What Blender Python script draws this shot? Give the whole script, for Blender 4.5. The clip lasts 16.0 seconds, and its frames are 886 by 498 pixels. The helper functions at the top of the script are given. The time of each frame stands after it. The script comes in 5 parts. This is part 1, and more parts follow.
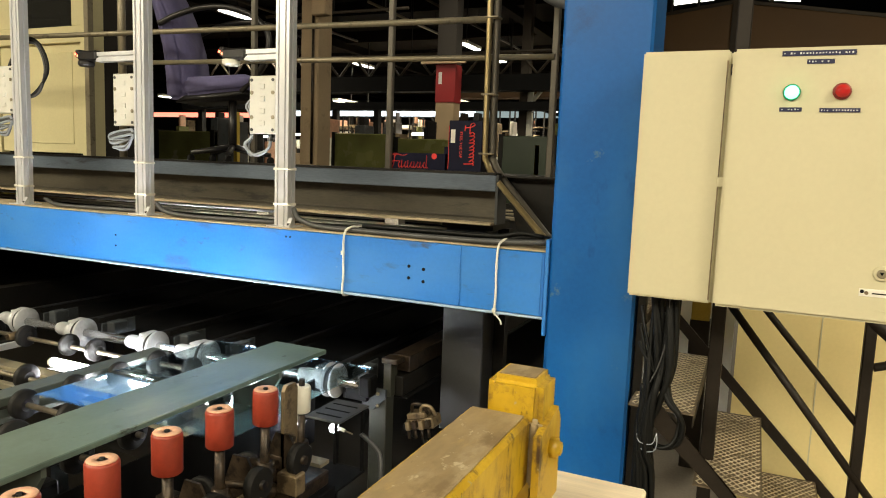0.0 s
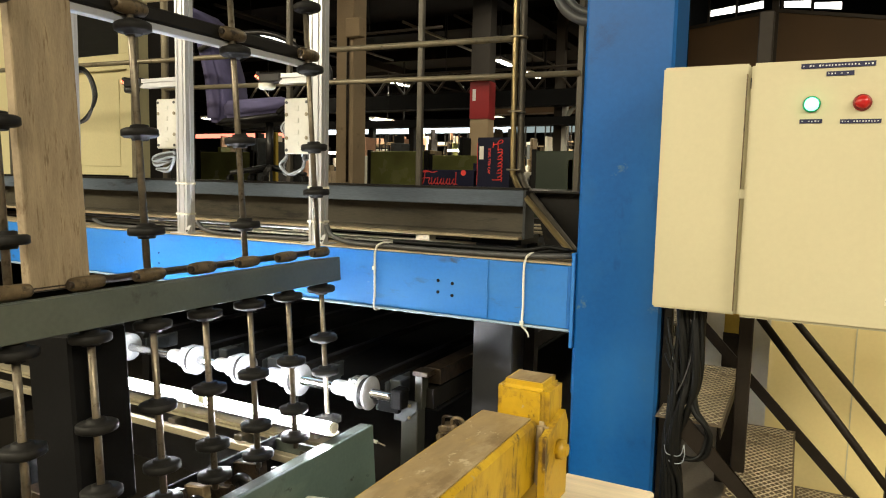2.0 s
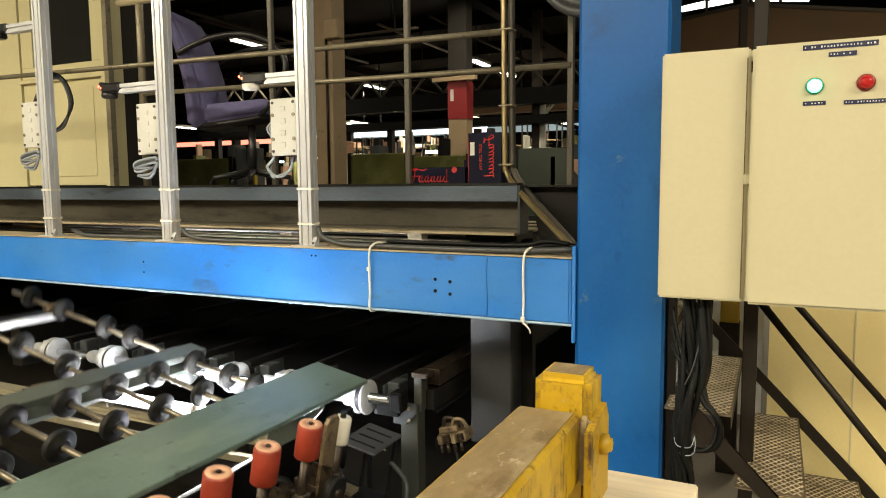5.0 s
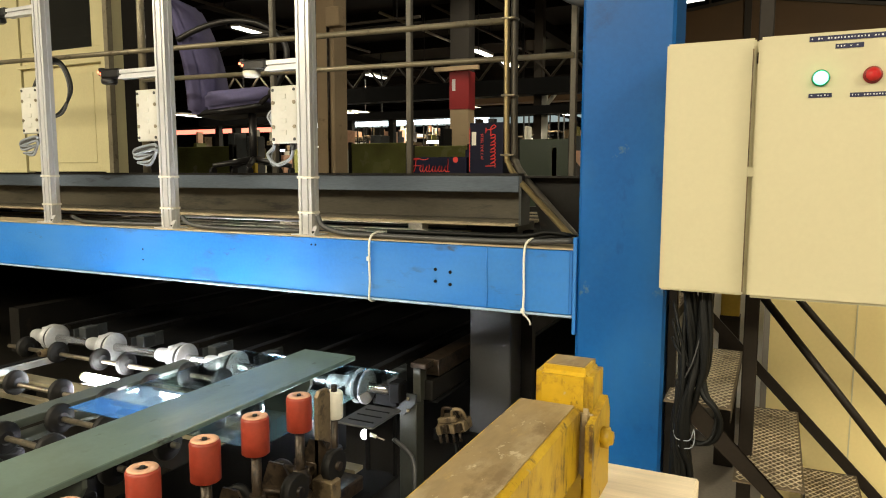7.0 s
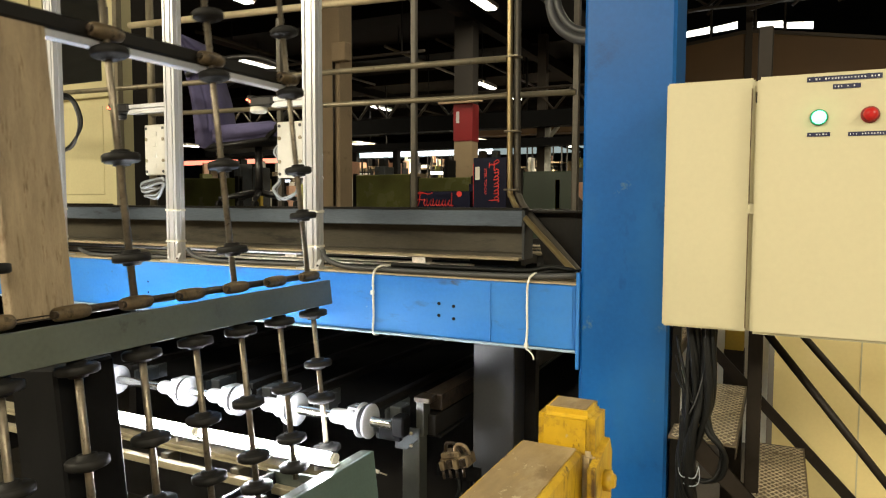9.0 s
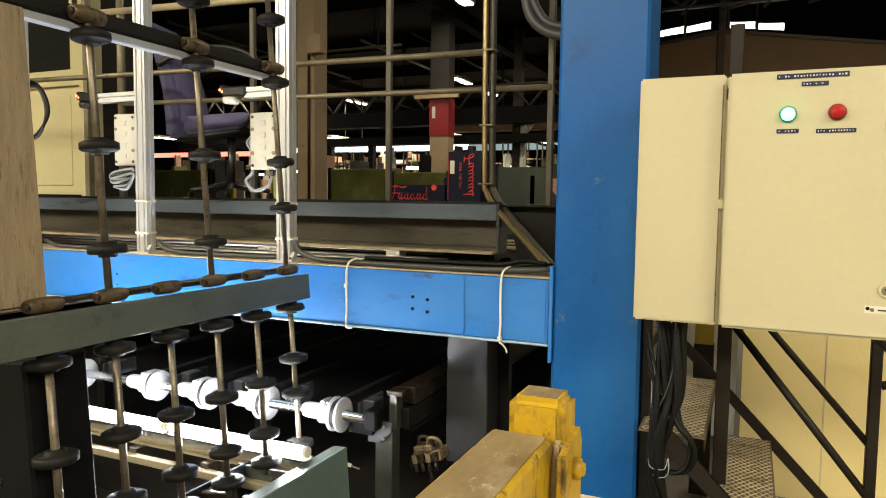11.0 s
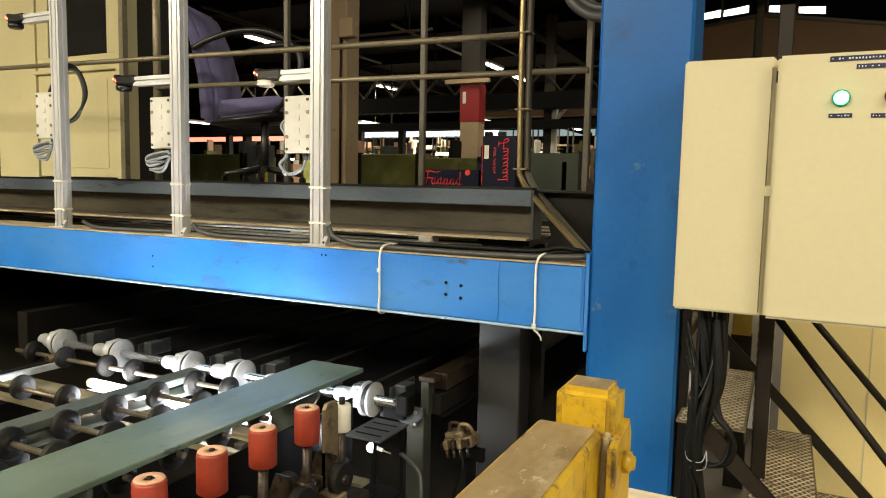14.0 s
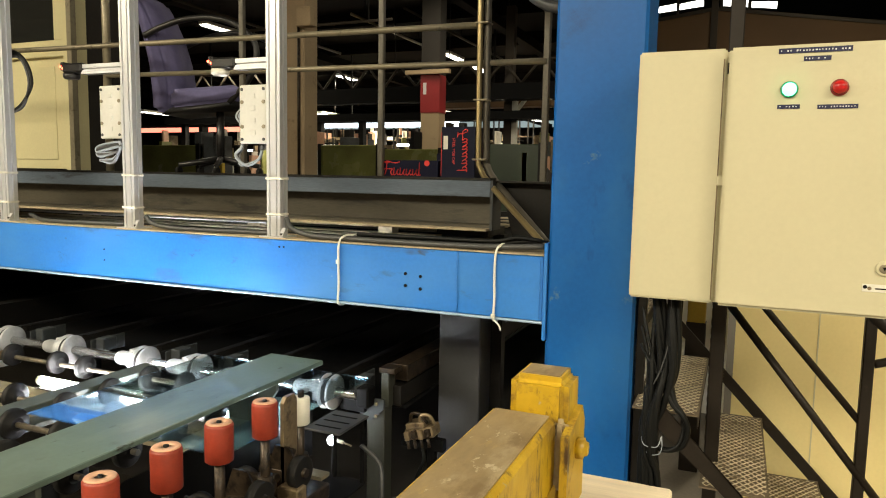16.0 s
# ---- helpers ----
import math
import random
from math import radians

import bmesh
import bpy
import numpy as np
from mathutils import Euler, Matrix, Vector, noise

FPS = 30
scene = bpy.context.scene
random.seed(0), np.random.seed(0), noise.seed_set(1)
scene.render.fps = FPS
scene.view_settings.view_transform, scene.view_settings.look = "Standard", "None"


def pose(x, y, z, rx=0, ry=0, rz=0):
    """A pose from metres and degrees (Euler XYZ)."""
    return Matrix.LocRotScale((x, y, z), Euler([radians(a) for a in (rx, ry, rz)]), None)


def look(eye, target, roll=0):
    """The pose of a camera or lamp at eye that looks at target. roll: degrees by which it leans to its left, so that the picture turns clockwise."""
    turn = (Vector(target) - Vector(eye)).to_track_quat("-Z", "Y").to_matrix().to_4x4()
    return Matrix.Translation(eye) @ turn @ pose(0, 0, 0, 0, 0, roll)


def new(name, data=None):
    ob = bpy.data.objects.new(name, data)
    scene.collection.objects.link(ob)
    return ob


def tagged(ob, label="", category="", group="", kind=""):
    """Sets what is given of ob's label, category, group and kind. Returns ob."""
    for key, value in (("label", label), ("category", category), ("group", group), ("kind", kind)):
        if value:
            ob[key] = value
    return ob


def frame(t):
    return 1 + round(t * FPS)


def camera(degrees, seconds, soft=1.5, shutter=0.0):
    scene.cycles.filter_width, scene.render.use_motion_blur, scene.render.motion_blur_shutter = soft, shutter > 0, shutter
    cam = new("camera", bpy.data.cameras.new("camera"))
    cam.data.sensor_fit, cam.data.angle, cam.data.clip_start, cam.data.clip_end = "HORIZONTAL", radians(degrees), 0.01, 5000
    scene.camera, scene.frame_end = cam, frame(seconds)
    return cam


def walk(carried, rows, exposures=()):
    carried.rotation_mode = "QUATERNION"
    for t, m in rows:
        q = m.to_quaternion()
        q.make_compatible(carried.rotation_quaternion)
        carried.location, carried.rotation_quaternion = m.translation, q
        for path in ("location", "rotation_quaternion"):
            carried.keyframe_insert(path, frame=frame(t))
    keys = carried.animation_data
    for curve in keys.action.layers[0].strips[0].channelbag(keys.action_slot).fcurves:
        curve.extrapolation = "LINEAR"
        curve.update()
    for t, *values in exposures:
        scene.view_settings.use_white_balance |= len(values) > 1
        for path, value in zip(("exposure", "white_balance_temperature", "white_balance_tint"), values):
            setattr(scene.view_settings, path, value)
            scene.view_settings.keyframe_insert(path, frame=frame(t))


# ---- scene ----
cam = camera(65.4, 16.0, 1.0, 0.5)
PATH = [
    (0, (0.791, -2.767, 1.737), (-0.024, -0.956, 1.497), 2.2),
    (0.5, (0.828, -2.787, 1.741), (0.004, -0.98, 1.509), 2.1),
    (1, (0.841, -2.796, 1.736), (-0.011, -0.999, 1.518), 1.9),
    (1.5, (0.85, -2.802, 1.734), (-0.037, -1.022, 1.526), 1.8),
    (2, (0.86, -2.811, 1.741), (-0.057, -1.044, 1.543), 1.3),
    (2.5, (0.867, -2.8, 1.739), (-0.05, -1.03, 1.58), 0.9),
    (3, (0.871, -2.808, 1.733), (-0.06, -1.044, 1.579), 1.1),
    (3.5, (0.853, -2.781, 1.724), (-0.017, -0.988, 1.553), 2.2),
    (4, (0.8, -2.793, 1.721), (-0.065, -0.998, 1.547), -0.3),
    (4.5, (0.768, -2.793, 1.717), (-0.095, -0.998, 1.534), -0.5),
    (7, (0.755, -2.78, 1.711), (-0.107, -0.988, 1.493), 0.1),
    (7.5, (0.749, -2.769, 1.717), (-0.146, -0.991, 1.526), -1.8),
    (8, (0.773, -2.819, 1.743), (-0.072, -1.009, 1.641), -0.8),
    (8.5, (0.759, -2.791, 1.737), (-0.098, -0.987, 1.64), -0.4),
    (9, (0.763, -2.795, 1.733), (-0.112, -1.002, 1.601), 0.2),
    (9.2, (0.764, -2.794, 1.727), (-0.039, -0.968, 1.571), 0.9),
    (11.3, (0.767, -2.787, 1.722), (-0.044, -0.964, 1.579), 0.7),
    (11.5, (0.771, -2.782, 1.727), (-0.038, -0.958, 1.583), 0.6),
    (12, (0.769, -2.777, 1.725), (0.014, -0.931, 1.577), 1.2),
    (12.5, (0.768, -2.787, 1.729), (0.017, -0.941, 1.555), 0.6),
    (13, (0.75, -2.762, 1.719), (-0.062, -0.946, 1.514), 0.2),
    (13.5, (0.735, -2.755, 1.713), (-0.129, -0.963, 1.507), 0.1),
    (14, (0.727, -2.773, 1.716), (-0.153, -0.987, 1.531), 1.2),
    (14.5, (0.736, -2.771, 1.715), (-0.045, -0.937, 1.545), 1.0),
    (15, (0.741, -2.78, 1.714), (-0.036, -0.948, 1.519), 1.0),
    (15.5, (0.738, -2.769, 1.712), (-0.035, -0.936, 1.506), 1.0),
    (16, (0.736, -2.762, 1.712), (-0.043, -0.932, 1.505), 1.1),
]
walk(cam, [(t, look(e, g, r)) for t, e, g, r in PATH])
scene.frame_set(1)

# ---------------------------------------------------------------- world and light
world = bpy.data.worlds.new("world")
scene.world = world
world.use_nodes = True
wn = world.node_tree
sky = wn.nodes.new("ShaderNodeTexSky")
sky.sky_type = "NISHITA"
sky.sun_disc = False
sky.sun_elevation, sky.sun_rotation = radians(35), radians(200)
wn.links.new(sky.outputs[0], wn.nodes["Background"].inputs[0])
wn.nodes["Background"].inputs[1].default_value = 0.06
scene.view_settings.exposure = 0.0


def area(name, x, y, z, sx, sy, power, color):
    """A ceiling luminaire's light, looking straight down."""
    d = bpy.data.lights.new(name, "AREA")
    d.shape, d.size, d.size_y, d.energy, d.color = "RECTANGLE", sx, sy, power, color
    o = new(name, d)
    o.location = (x, y, z)
    return o


WARM = (1.0, 0.89, 0.64)
# ceiling luminaires over the aisle behind the camera and over the hall
# Behind the camera: unseen. At z 9.6: unseen, added to light the gable bay.
LAMPS = [(3.0, -7.6, 5.4, 470), (-2.4, -7.2, 5.4, 780), (-6.5, -5.4, 5.4, 900), (6.0, -4.2, 5.4, 680), (-7.96, 6.5, 5.4, 80), (-4.17, 8.75, 5.4, 70), (2.5, 7.5, 9.6, 230), (-11.6, 11.5, 5.4, 200), (-7.46, 17.0, 5.4, 190), (-13.0, 20.0, 5.4, 800), (-7.5, 19.5, 5.4, 680), (3.0, 17.0, 9.6, 330)]
for lx, ly, lz, lp in LAMPS:
    near = ly < 0
    area("hall_light", lx, ly, lz - 0.14, 3.2 if near else 0.30, 2.2 if near else 1.2, lp, WARM)


# ---------------------------------------------------------------- materials
def mat(name, color, rough=0.6, metal=0.0, vary=0.25, scale=6.0, bump=0.15, spots=None, spot_amount=0.45, fine=60.0, stretch=(1, 1, 1), spec=0.5):
    """A painted, metal or mineral surface: colour that drifts at a large scale, grain at a fine one, and dirt or wear in patches."""
    m = bpy.data.materials.new(name)
    m.use_nodes = True
    nt = m.node_tree
    n, l = nt.nodes, nt.links
    b = n["Principled BSDF"]
    geo = n.new("ShaderNodeTexCoord")
    mp = n.new("ShaderNodeMapping")
    mp.inputs["Scale"].default_value = stretch
    l.new(geo.outputs["Object"], mp.inputs[0])
    big, small = n.new("ShaderNodeTexNoise"), n.new("ShaderNodeTexNoise")
    big.inputs["Scale"].default_value, big.inputs["Detail"].default_value = scale, 5
    small.inputs["Scale"].default_value, small.inputs["Detail"].default_value = fine, 3
    l.new(mp.outputs[0], big.inputs[0]), l.new(mp.outputs[0], small.inputs[0])
    ramp = n.new("ShaderNodeValToRGB")
    c = Vector(color[:3])
    lo, hi = c * (1 - vary), c * (1 + vary * 0.7)
    ramp.color_ramp.elements[0].position, ramp.color_ramp.elements[1].position = 0.32, 0.68
    ramp.color_ramp.elements[0].color, ramp.color_ramp.elements[1].color = (*lo, 1), (*hi, 1)
    mixf = n.new("ShaderNodeMath")
    mixf.operation = "MULTIPLY_ADD"
    mixf.inputs[1].default_value, mixf.inputs[2].default_value = 0.35, 0.0
    l.new(small.outputs[0], mixf.inputs[0])
    addf = n.new("ShaderNodeMath")
    addf.operation = "MULTIPLY_ADD"
    addf.inputs[1].default_value = 0.65
    l.new(big.outputs[0], addf.inputs[0]), l.new(mixf.outputs[0], addf.inputs[2])
    l.new(addf.outputs[0], ramp.inputs[0])
    col = ramp.outputs[0]
    if spots:
        sp = n.new("ShaderNodeTexNoise")
        sp.inputs["Scale"].default_value, sp.inputs["Detail"].default_value, sp.inputs["Roughness"].default_value = scale * 1.7, 8, 0.7
        l.new(mp.outputs[0], sp.inputs[0])
        sr = n.new("ShaderNodeValToRGB")
        sr.color_ramp.elements[0].position, sr.color_ramp.elements[1].position = 1 - spot_amount, min(1, 1 - spot_amount + 0.12)
        l.new(sp.outputs[0], sr.inputs[0])
        mx = n.new("ShaderNodeMix")
        mx.data_type = "RGBA"
        l.new(sr.outputs[0], mx.inputs[0]), l.new(col, mx.inputs[6])
        mx.inputs[7].default_value = (*spots, 1)
        col = mx.outputs[2]
    l.new(col, b.inputs["Base Color"])
    rr = n.new("ShaderNodeMapRange")
    rr.inputs[3].default_value, rr.inputs[4].default_value = max(0.03, rough - 0.12), min(1, rough + 0.12)
    l.new(big.outputs[0], rr.inputs[0]), l.new(rr.outputs[0], b.inputs["Roughness"])
    b.inputs["Metallic"].default_value = metal
    b.inputs["Specular IOR Level"].default_value = spec
    if bump:
        bp = n.new("ShaderNodeBump")
        bp.inputs["Strength"].default_value, bp.inputs["Distance"].default_value = bump, 0.004
        l.new(addf.outputs[0], bp.inputs["Height"]), l.new(bp.outputs[0], b.inputs["Normal"])
    return m


def glow(name, color, strength):
    m = bpy.data.materials.new(name)
    m.use_nodes = True
    b = m.node_tree.nodes["Principled BSDF"]
    b.inputs["Base Color"].default_value = (*color, 1)
    b.inputs["Emission Color"].default_value = (*color, 1)
    b.inputs["Emission Strength"].default_value = strength
    return m


def glassy(name, color, rough=0.03, alpha_mix=0.5):
    """Thin tinted glass: part see-through, part mirror-like."""
    m = bpy.data.materials.new(name)
    m.use_nodes = True
    b = m.node_tree.nodes["Principled BSDF"]
    b.inputs["Base Color"].default_value = (*color, 1)
    b.inputs["Roughness"].default_value = rough
    b.inputs["Transmission Weight"].default_value = alpha_mix
    b.inputs["IOR"].default_value = 1.5
    return m


BLUE = mat("blue_paint", (0.016, 0.168, 0.58), 0.45, 0, 0.16, 3.0, 0.05, (0.035, 0.075, 0.16), 0.36)
def weathered(m, layers):
    """Adds patches over a material: (colour, scale, threshold, softness, stretch)."""
    nt = m.node_tree
    n, l = nt.nodes, nt.links
    b = n["Principled BSDF"]
    coord = n.new("ShaderNodeTexCoord")
    for colour, scale, edge, soft_edge, stretch in layers:
        src = b.inputs["Base Color"].links[0].from_socket
        mp, tx, rp, mx = n.new("ShaderNodeMapping"), n.new("ShaderNodeTexNoise"), n.new("ShaderNodeValToRGB"), n.new("ShaderNodeMix")
        mp.inputs["Scale"].default_value = stretch
        tx.inputs["Scale"].default_value, tx.inputs["Detail"].default_value, tx.inputs["Roughness"].default_value = scale, 6, 0.62
        rp.color_ramp.elements[0].position, rp.color_ramp.elements[1].position = edge, edge + soft_edge
        mx.data_type = "RGBA"
        mx.inputs[7].default_value = (*colour, 1)
        l.new(coord.outputs["Object"], mp.inputs[0]), l.new(mp.outputs[0], tx.inputs[0]), l.new(tx.outputs[0], rp.inputs[0])
        l.new(rp.outputs[0], mx.inputs[0]), l.new(src, mx.inputs[6]), l.new(mx.outputs[2], b.inputs["Base Color"])
    return m


weathered(BLUE, [((0.06, 0.23, 0.57), 1.3, 0.44, 0.30, (0.5, 1, 1.4)), ((0.045, 0.060, 0.075), 2.6, 0.575, 0.14, (0.7, 1, 2.0)), ((0.05, 0.05, 0.04), 8, 0.62, 0.08, (0.6, 1, 1.2)), ((0.30, 0.42, 0.55), 30, 0.70, 0.05, (0.35, 1, 0.2))])
# Pale blue-white stands for the tubes' glow on the beam's lower edge.
BLUE_EDGE = mat("glow_pale_edge", (0.34, 0.47, 0.60), 0.5, 0, 0.2, 8, 0.1, (0.06, 0.16, 0.42), 0.42, stretch=(0.4, 1, 1))
BLUE_COL = mat("blue_column_paint", (0.004, 0.094, 0.345), 0.42, 0, 0.16, 2.2, 0.04, (0.006, 0.058, 0.20), 0.40, spec=0.3)
weathered(BLUE_COL, [((0.035, 0.14, 0.30), 0.8, 0.50, 0.22, (1, 1, 0.8)), ((0.10, 0.17, 0.24), 14, 0.67, 0.06, (0.5, 1, 0.5)), ((0.012, 0.13, 0.42), 1.1, 0.48, 0.25, (1, 1, 0.6)), ((0.004, 0.035, 0.14), 2.2, 0.62, 0.12, (1.4, 1, 0.7))])
CREAM = mat("cream_enamel", (0.535, 0.495, 0.332), 0.42, 0, 0.05, 1.2, 0.03, (0.49, 0.445, 0.285), 0.40)
CREAM_WALL = mat("cream_wall_panel", (0.80, 0.66, 0.31), 0.6, 0, 0.06, 1.4, 0.05, (0.68, 0.53, 0.23), 0.32)
CABIN = mat("cabin_cream_paint", (0.66, 0.595, 0.345), 0.5, 0, 0.08, 1.6, 0.03, (0.62, 0.53, 0.28), 0.40)
GREYSTEEL = mat("grey_blue_steel", (0.050, 0.056, 0.060), 0.45, 0.3, 0.3, 4.0, 0.1, (0.026, 0.022, 0.017), 0.45)
SUPPORT = mat("support_steel_grey", (0.075, 0.076, 0.08), 0.42, 0.4, 0.12, 1.5, 0.02, (0.055, 0.052, 0.05), 0.36)
GIRDERTOP = mat("girder_blue_grey", (0.115, 0.145, 0.19), 0.33, 0.25, 0.35, 3.0, 0.06, (0.03, 0.03, 0.032), 0.44, stretch=(0.4, 1, 3))
GIRDERWEB = mat("girder_dusty_web", (0.060, 0.052, 0.036), 0.5, 0.15, 0.4, 4.0, 0.1, (0.018, 0.016, 0.012), 0.46, stretch=(0.4, 1, 2))
DUSTY = mat("dusty_ledge", (0.38, 0.31, 0.20), 0.9, 0, 0.35, 9, 0.3)
DARK = mat("dark_steel", (0.011, 0.0098, 0.0085), 0.5, 0.3, 0.35, 5, 0.15, (0.028, 0.021, 0.014), 0.38, spec=0.3)
BROWNSTEEL = mat("brown_painted_steel", (0.017, 0.0125, 0.009), 0.5, 0.1, 0.3, 4, 0.12, (0.034, 0.024, 0.016), 0.38, spec=0.3)
BLACK = mat("black_rubber", (0.010, 0.0095, 0.009), 0.6, 0, 0.35, 8, 0.2, (0.035, 0.030, 0.022), 0.34, spec=0.25)
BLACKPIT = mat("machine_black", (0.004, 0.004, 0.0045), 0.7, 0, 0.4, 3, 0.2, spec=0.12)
BELT = mat("belt_dark", (0.012, 0.012, 0.014), 0.55, 0, 0.3, 12, 0.15, spec=0.3)
ALU = mat("aluminium", (0.66, 0.665, 0.69), 0.38, 0.55, 0.10, 5, 0.05, stretch=(1, 1, 0.15))
# Aluminium coloured near-black so the tubes beside it don't wash it out.
ALU_DARK = mat("aluminium_dark", (0.050, 0.043, 0.028), 0.65, 0.1, 0.25, 8, 0.1, (0.022, 0.018, 0.011), 0.45)
BARS = mat("cream_aluminium_bar", (0.30, 0.265, 0.18), 0.5, 0.2, 0.2, 8, 0.08, (0.14, 0.11, 0.065), 0.40)
SHINY = mat("polished_shaft", (0.70, 0.70, 0.70), 0.22, 0.95, 0.12, 12, 0.04)
PULLEY = mat("pulley_grey", (0.45, 0.46, 0.48), 0.4, 0.25, 0.15, 15, 0.1)
ROD = mat("worn_rod", (0.21, 0.18, 0.135), 0.38, 0.7, 0.3, 18, 0.1, (0.10, 0.075, 0.05), 0.45)
GREEN = mat("grey_green_paint", (0.115, 0.165, 0.145), 0.33, 0, 0.16, 3.0, 0.06, (0.07, 0.095, 0.082), 0.40)
weathered(GREEN, [((0.06, 0.085, 0.068), 1.6, 0.52, 0.18, (1, 0.5, 1)), ((0.15, 0.20, 0.165), 4, 0.60, 0.10, (1, 0.3, 1)), ((0.022, 0.024, 0.02), 15, 0.66, 0.05, (1, 0.4, 1))])
GREENSIDE = mat("grey_green_steel", (0.085, 0.100, 0.088), 0.45, 0.1, 0.2, 6, 0.1, (0.05, 0.05, 0.045), 0.4)
DKPOST = mat("dark_olive_steel", (0.036, 0.038, 0.031), 0.45, 0.2, 0.3, 5, 0.1, (0.018, 0.016, 0.013), 0.42)
RED = mat("red_roller_rubber", (0.27, 0.034, 0.016), 0.5, 0, 0.25, 9, 0.15, (0.40, 0.13, 0.075), 0.35)
ROLLTOP = mat("roller_end_pink", (0.62, 0.36, 0.24), 0.6, 0, 0.2, 14, 0.1)
RUST = mat("greasy_brown_metal", (0.048, 0.033, 0.021), 0.42, 0.5, 0.45, 14, 0.35, (0.011, 0.008, 0.006), 0.52)
BRACKET = mat("bracket_tan_metal", (0.20, 0.148, 0.085), 0.5, 0.3, 0.35, 9, 0.25, (0.05, 0.034, 0.02), 0.48)
CLAMP = mat("greasy_tan_clamp", (0.135, 0.098, 0.055), 0.42, 0.35, 0.4, 16, 0.3, (0.035, 0.025, 0.015), 0.48)
WHITEPL = mat("white_plastic", (0.72, 0.70, 0.62), 0.45, 0, 0.08, 10, 0.05)
JBOX = mat("junction_grey_white", (0.56, 0.55, 0.50), 0.5, 0, 0.08, 10, 0.05)
CABLE = mat("cable_grey", (0.055, 0.056, 0.058), 0.45, 0, 0.15, 20, 0.05)
CABLE_LIGHT = mat("cable_light_grey", (0.27, 0.30, 0.34), 0.45, 0, 0.15, 20, 0.05)
CABLE_BLACK = mat("cable_black", (0.0035, 0.004, 0.004), 0.55, 0, 0.2, 20, 0.05, spec=0.25)
YELLOW = mat("yellow_worn_paint", (0.42, 0.262, 0.008), 0.42, 0, 0.18, 9, 0.25, (0.15, 0.08, 0.018), 0.45)
weathered(YELLOW, [((0.50, 0.33, 0.018), 9, 0.52, 0.10, (1, 1, 0.6)), ((0.17, 0.10, 0.02), 7, 0.53, 0.12, (1, 1, 0.5)), ((0.06, 0.032, 0.014), 18, 0.57, 0.07, (1, 1, 0.4)), ((0.025, 0.015, 0.010), 34, 0.63, 0.05, (1, 1, 0.35)), ((0.34, 0.27, 0.15), 42, 0.66, 0.04, (1, 1, 1))])
YELLOWTOP = mat("yellow_paint_rubbed_brown", (0.23, 0.165, 0.080), 0.6, 0, 0.25, 14, 0.3, (0.30, 0.205, 0.075), 0.40, stretch=(1.6, 0.6, 1))
weathered(YELLOWTOP, [((0.31, 0.245, 0.145), 11, 0.48, 0.14, (1, 0.4, 1)), ((0.15, 0.10, 0.045), 20, 0.54, 0.12, (1, 0.5, 1)), ((0.38, 0.31, 0.20), 60, 0.62, 0.06, (1, 0.6, 1)), ((0.05, 0.035, 0.02), 80, 0.70, 0.05, (1, 0.6, 1))])
WOOD = mat("raw_timber", (0.74, 0.63, 0.47), 0.75, 0, 0.16, 7, 0.25, stretch=(0.6, 9, 9))
WOODPOST = mat("weathered_timber", (0.30, 0.232, 0.150), 0.8, 0, 0.3, 5, 0.3, (0.15, 0.10, 0.055), 0.44, stretch=(1, 8, 1))
CHAIR = mat("purple_grey_fabric", (0.135, 0.125, 0.26), 0.92, 0, 0.14, 25, 0.3, fine=250)
CHAIRDK = mat("chair_black_plastic", (0.014, 0.013, 0.013), 0.35, 0, 0.2, 6, 0.04)
CONCRETE = mat("concrete_floor", (0.22, 0.19, 0.155), 0.75, 0, 0.22, 1.1, 0.15, (0.12, 0.10, 0.08), 0.42)
HALL = mat("hall_brown_wall", (0.145, 0.085, 0.042), 0.8, 0, 0.2, 0.4, 0.05)
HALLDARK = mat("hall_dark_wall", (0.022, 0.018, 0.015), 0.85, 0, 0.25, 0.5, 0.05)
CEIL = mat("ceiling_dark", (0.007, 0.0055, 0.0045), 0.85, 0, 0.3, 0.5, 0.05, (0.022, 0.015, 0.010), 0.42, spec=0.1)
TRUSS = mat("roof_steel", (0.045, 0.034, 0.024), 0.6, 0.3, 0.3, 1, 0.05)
PILLAR = mat("beige_pillar", (0.38, 0.28, 0.17), 0.75, 0, 0.18, 2, 0.08, (0.18, 0.125, 0.07), 0.40)
PILLARRED = mat("red_pillar_paint", (0.26, 0.015, 0.018), 0.5, 0, 0.12, 2, 0.05)
CHECKER = mat("tread_plate_steel", (0.16, 0.125, 0.085), 0.5, 0.4, 0.35, 7, 0.15, (0.16, 0.12, 0.08), 0.42)
NAVY = mat("navy_box_card", (0.006, 0.007, 0.022), 0.5, 0, 0.2, 10, 0.03, spec=0.12)
INKRED = mat("red_print", (0.62, 0.03, 0.022), 0.5, 0, 0.05, 10, 0.0)
TAPE = mat("label_tape_navy", (0.012, 0.016, 0.06), 0.35, 0, 0.1, 10, 0.0)
INKWHITE = mat("white_print", (0.6, 0.6, 0.62), 0.5, 0, 0.05, 10, 0.0)
RIDGE = mat("worn_tread_ridges", (0.62, 0.54, 0.40), 0.42, 0.4, 0.35, 9, 0.1, (0.15, 0.11, 0.07), 0.46)
OLIVE = mat("olive_green_panel", (0.19, 0.195, 0.065), 0.25, 0, 0.45, 2.2, 0.05)
DKGREEN = mat("dark_green_panel", (0.028, 0.050, 0.024), 0.4, 0, 0.25, 1.6, 0.05)
BRASS = mat("galvanised_conduit_warm", (0.36, 0.28, 0.14), 0.36, 0.75, 0.18, 9, 0.06, stretch=(1, 1, 0.3))
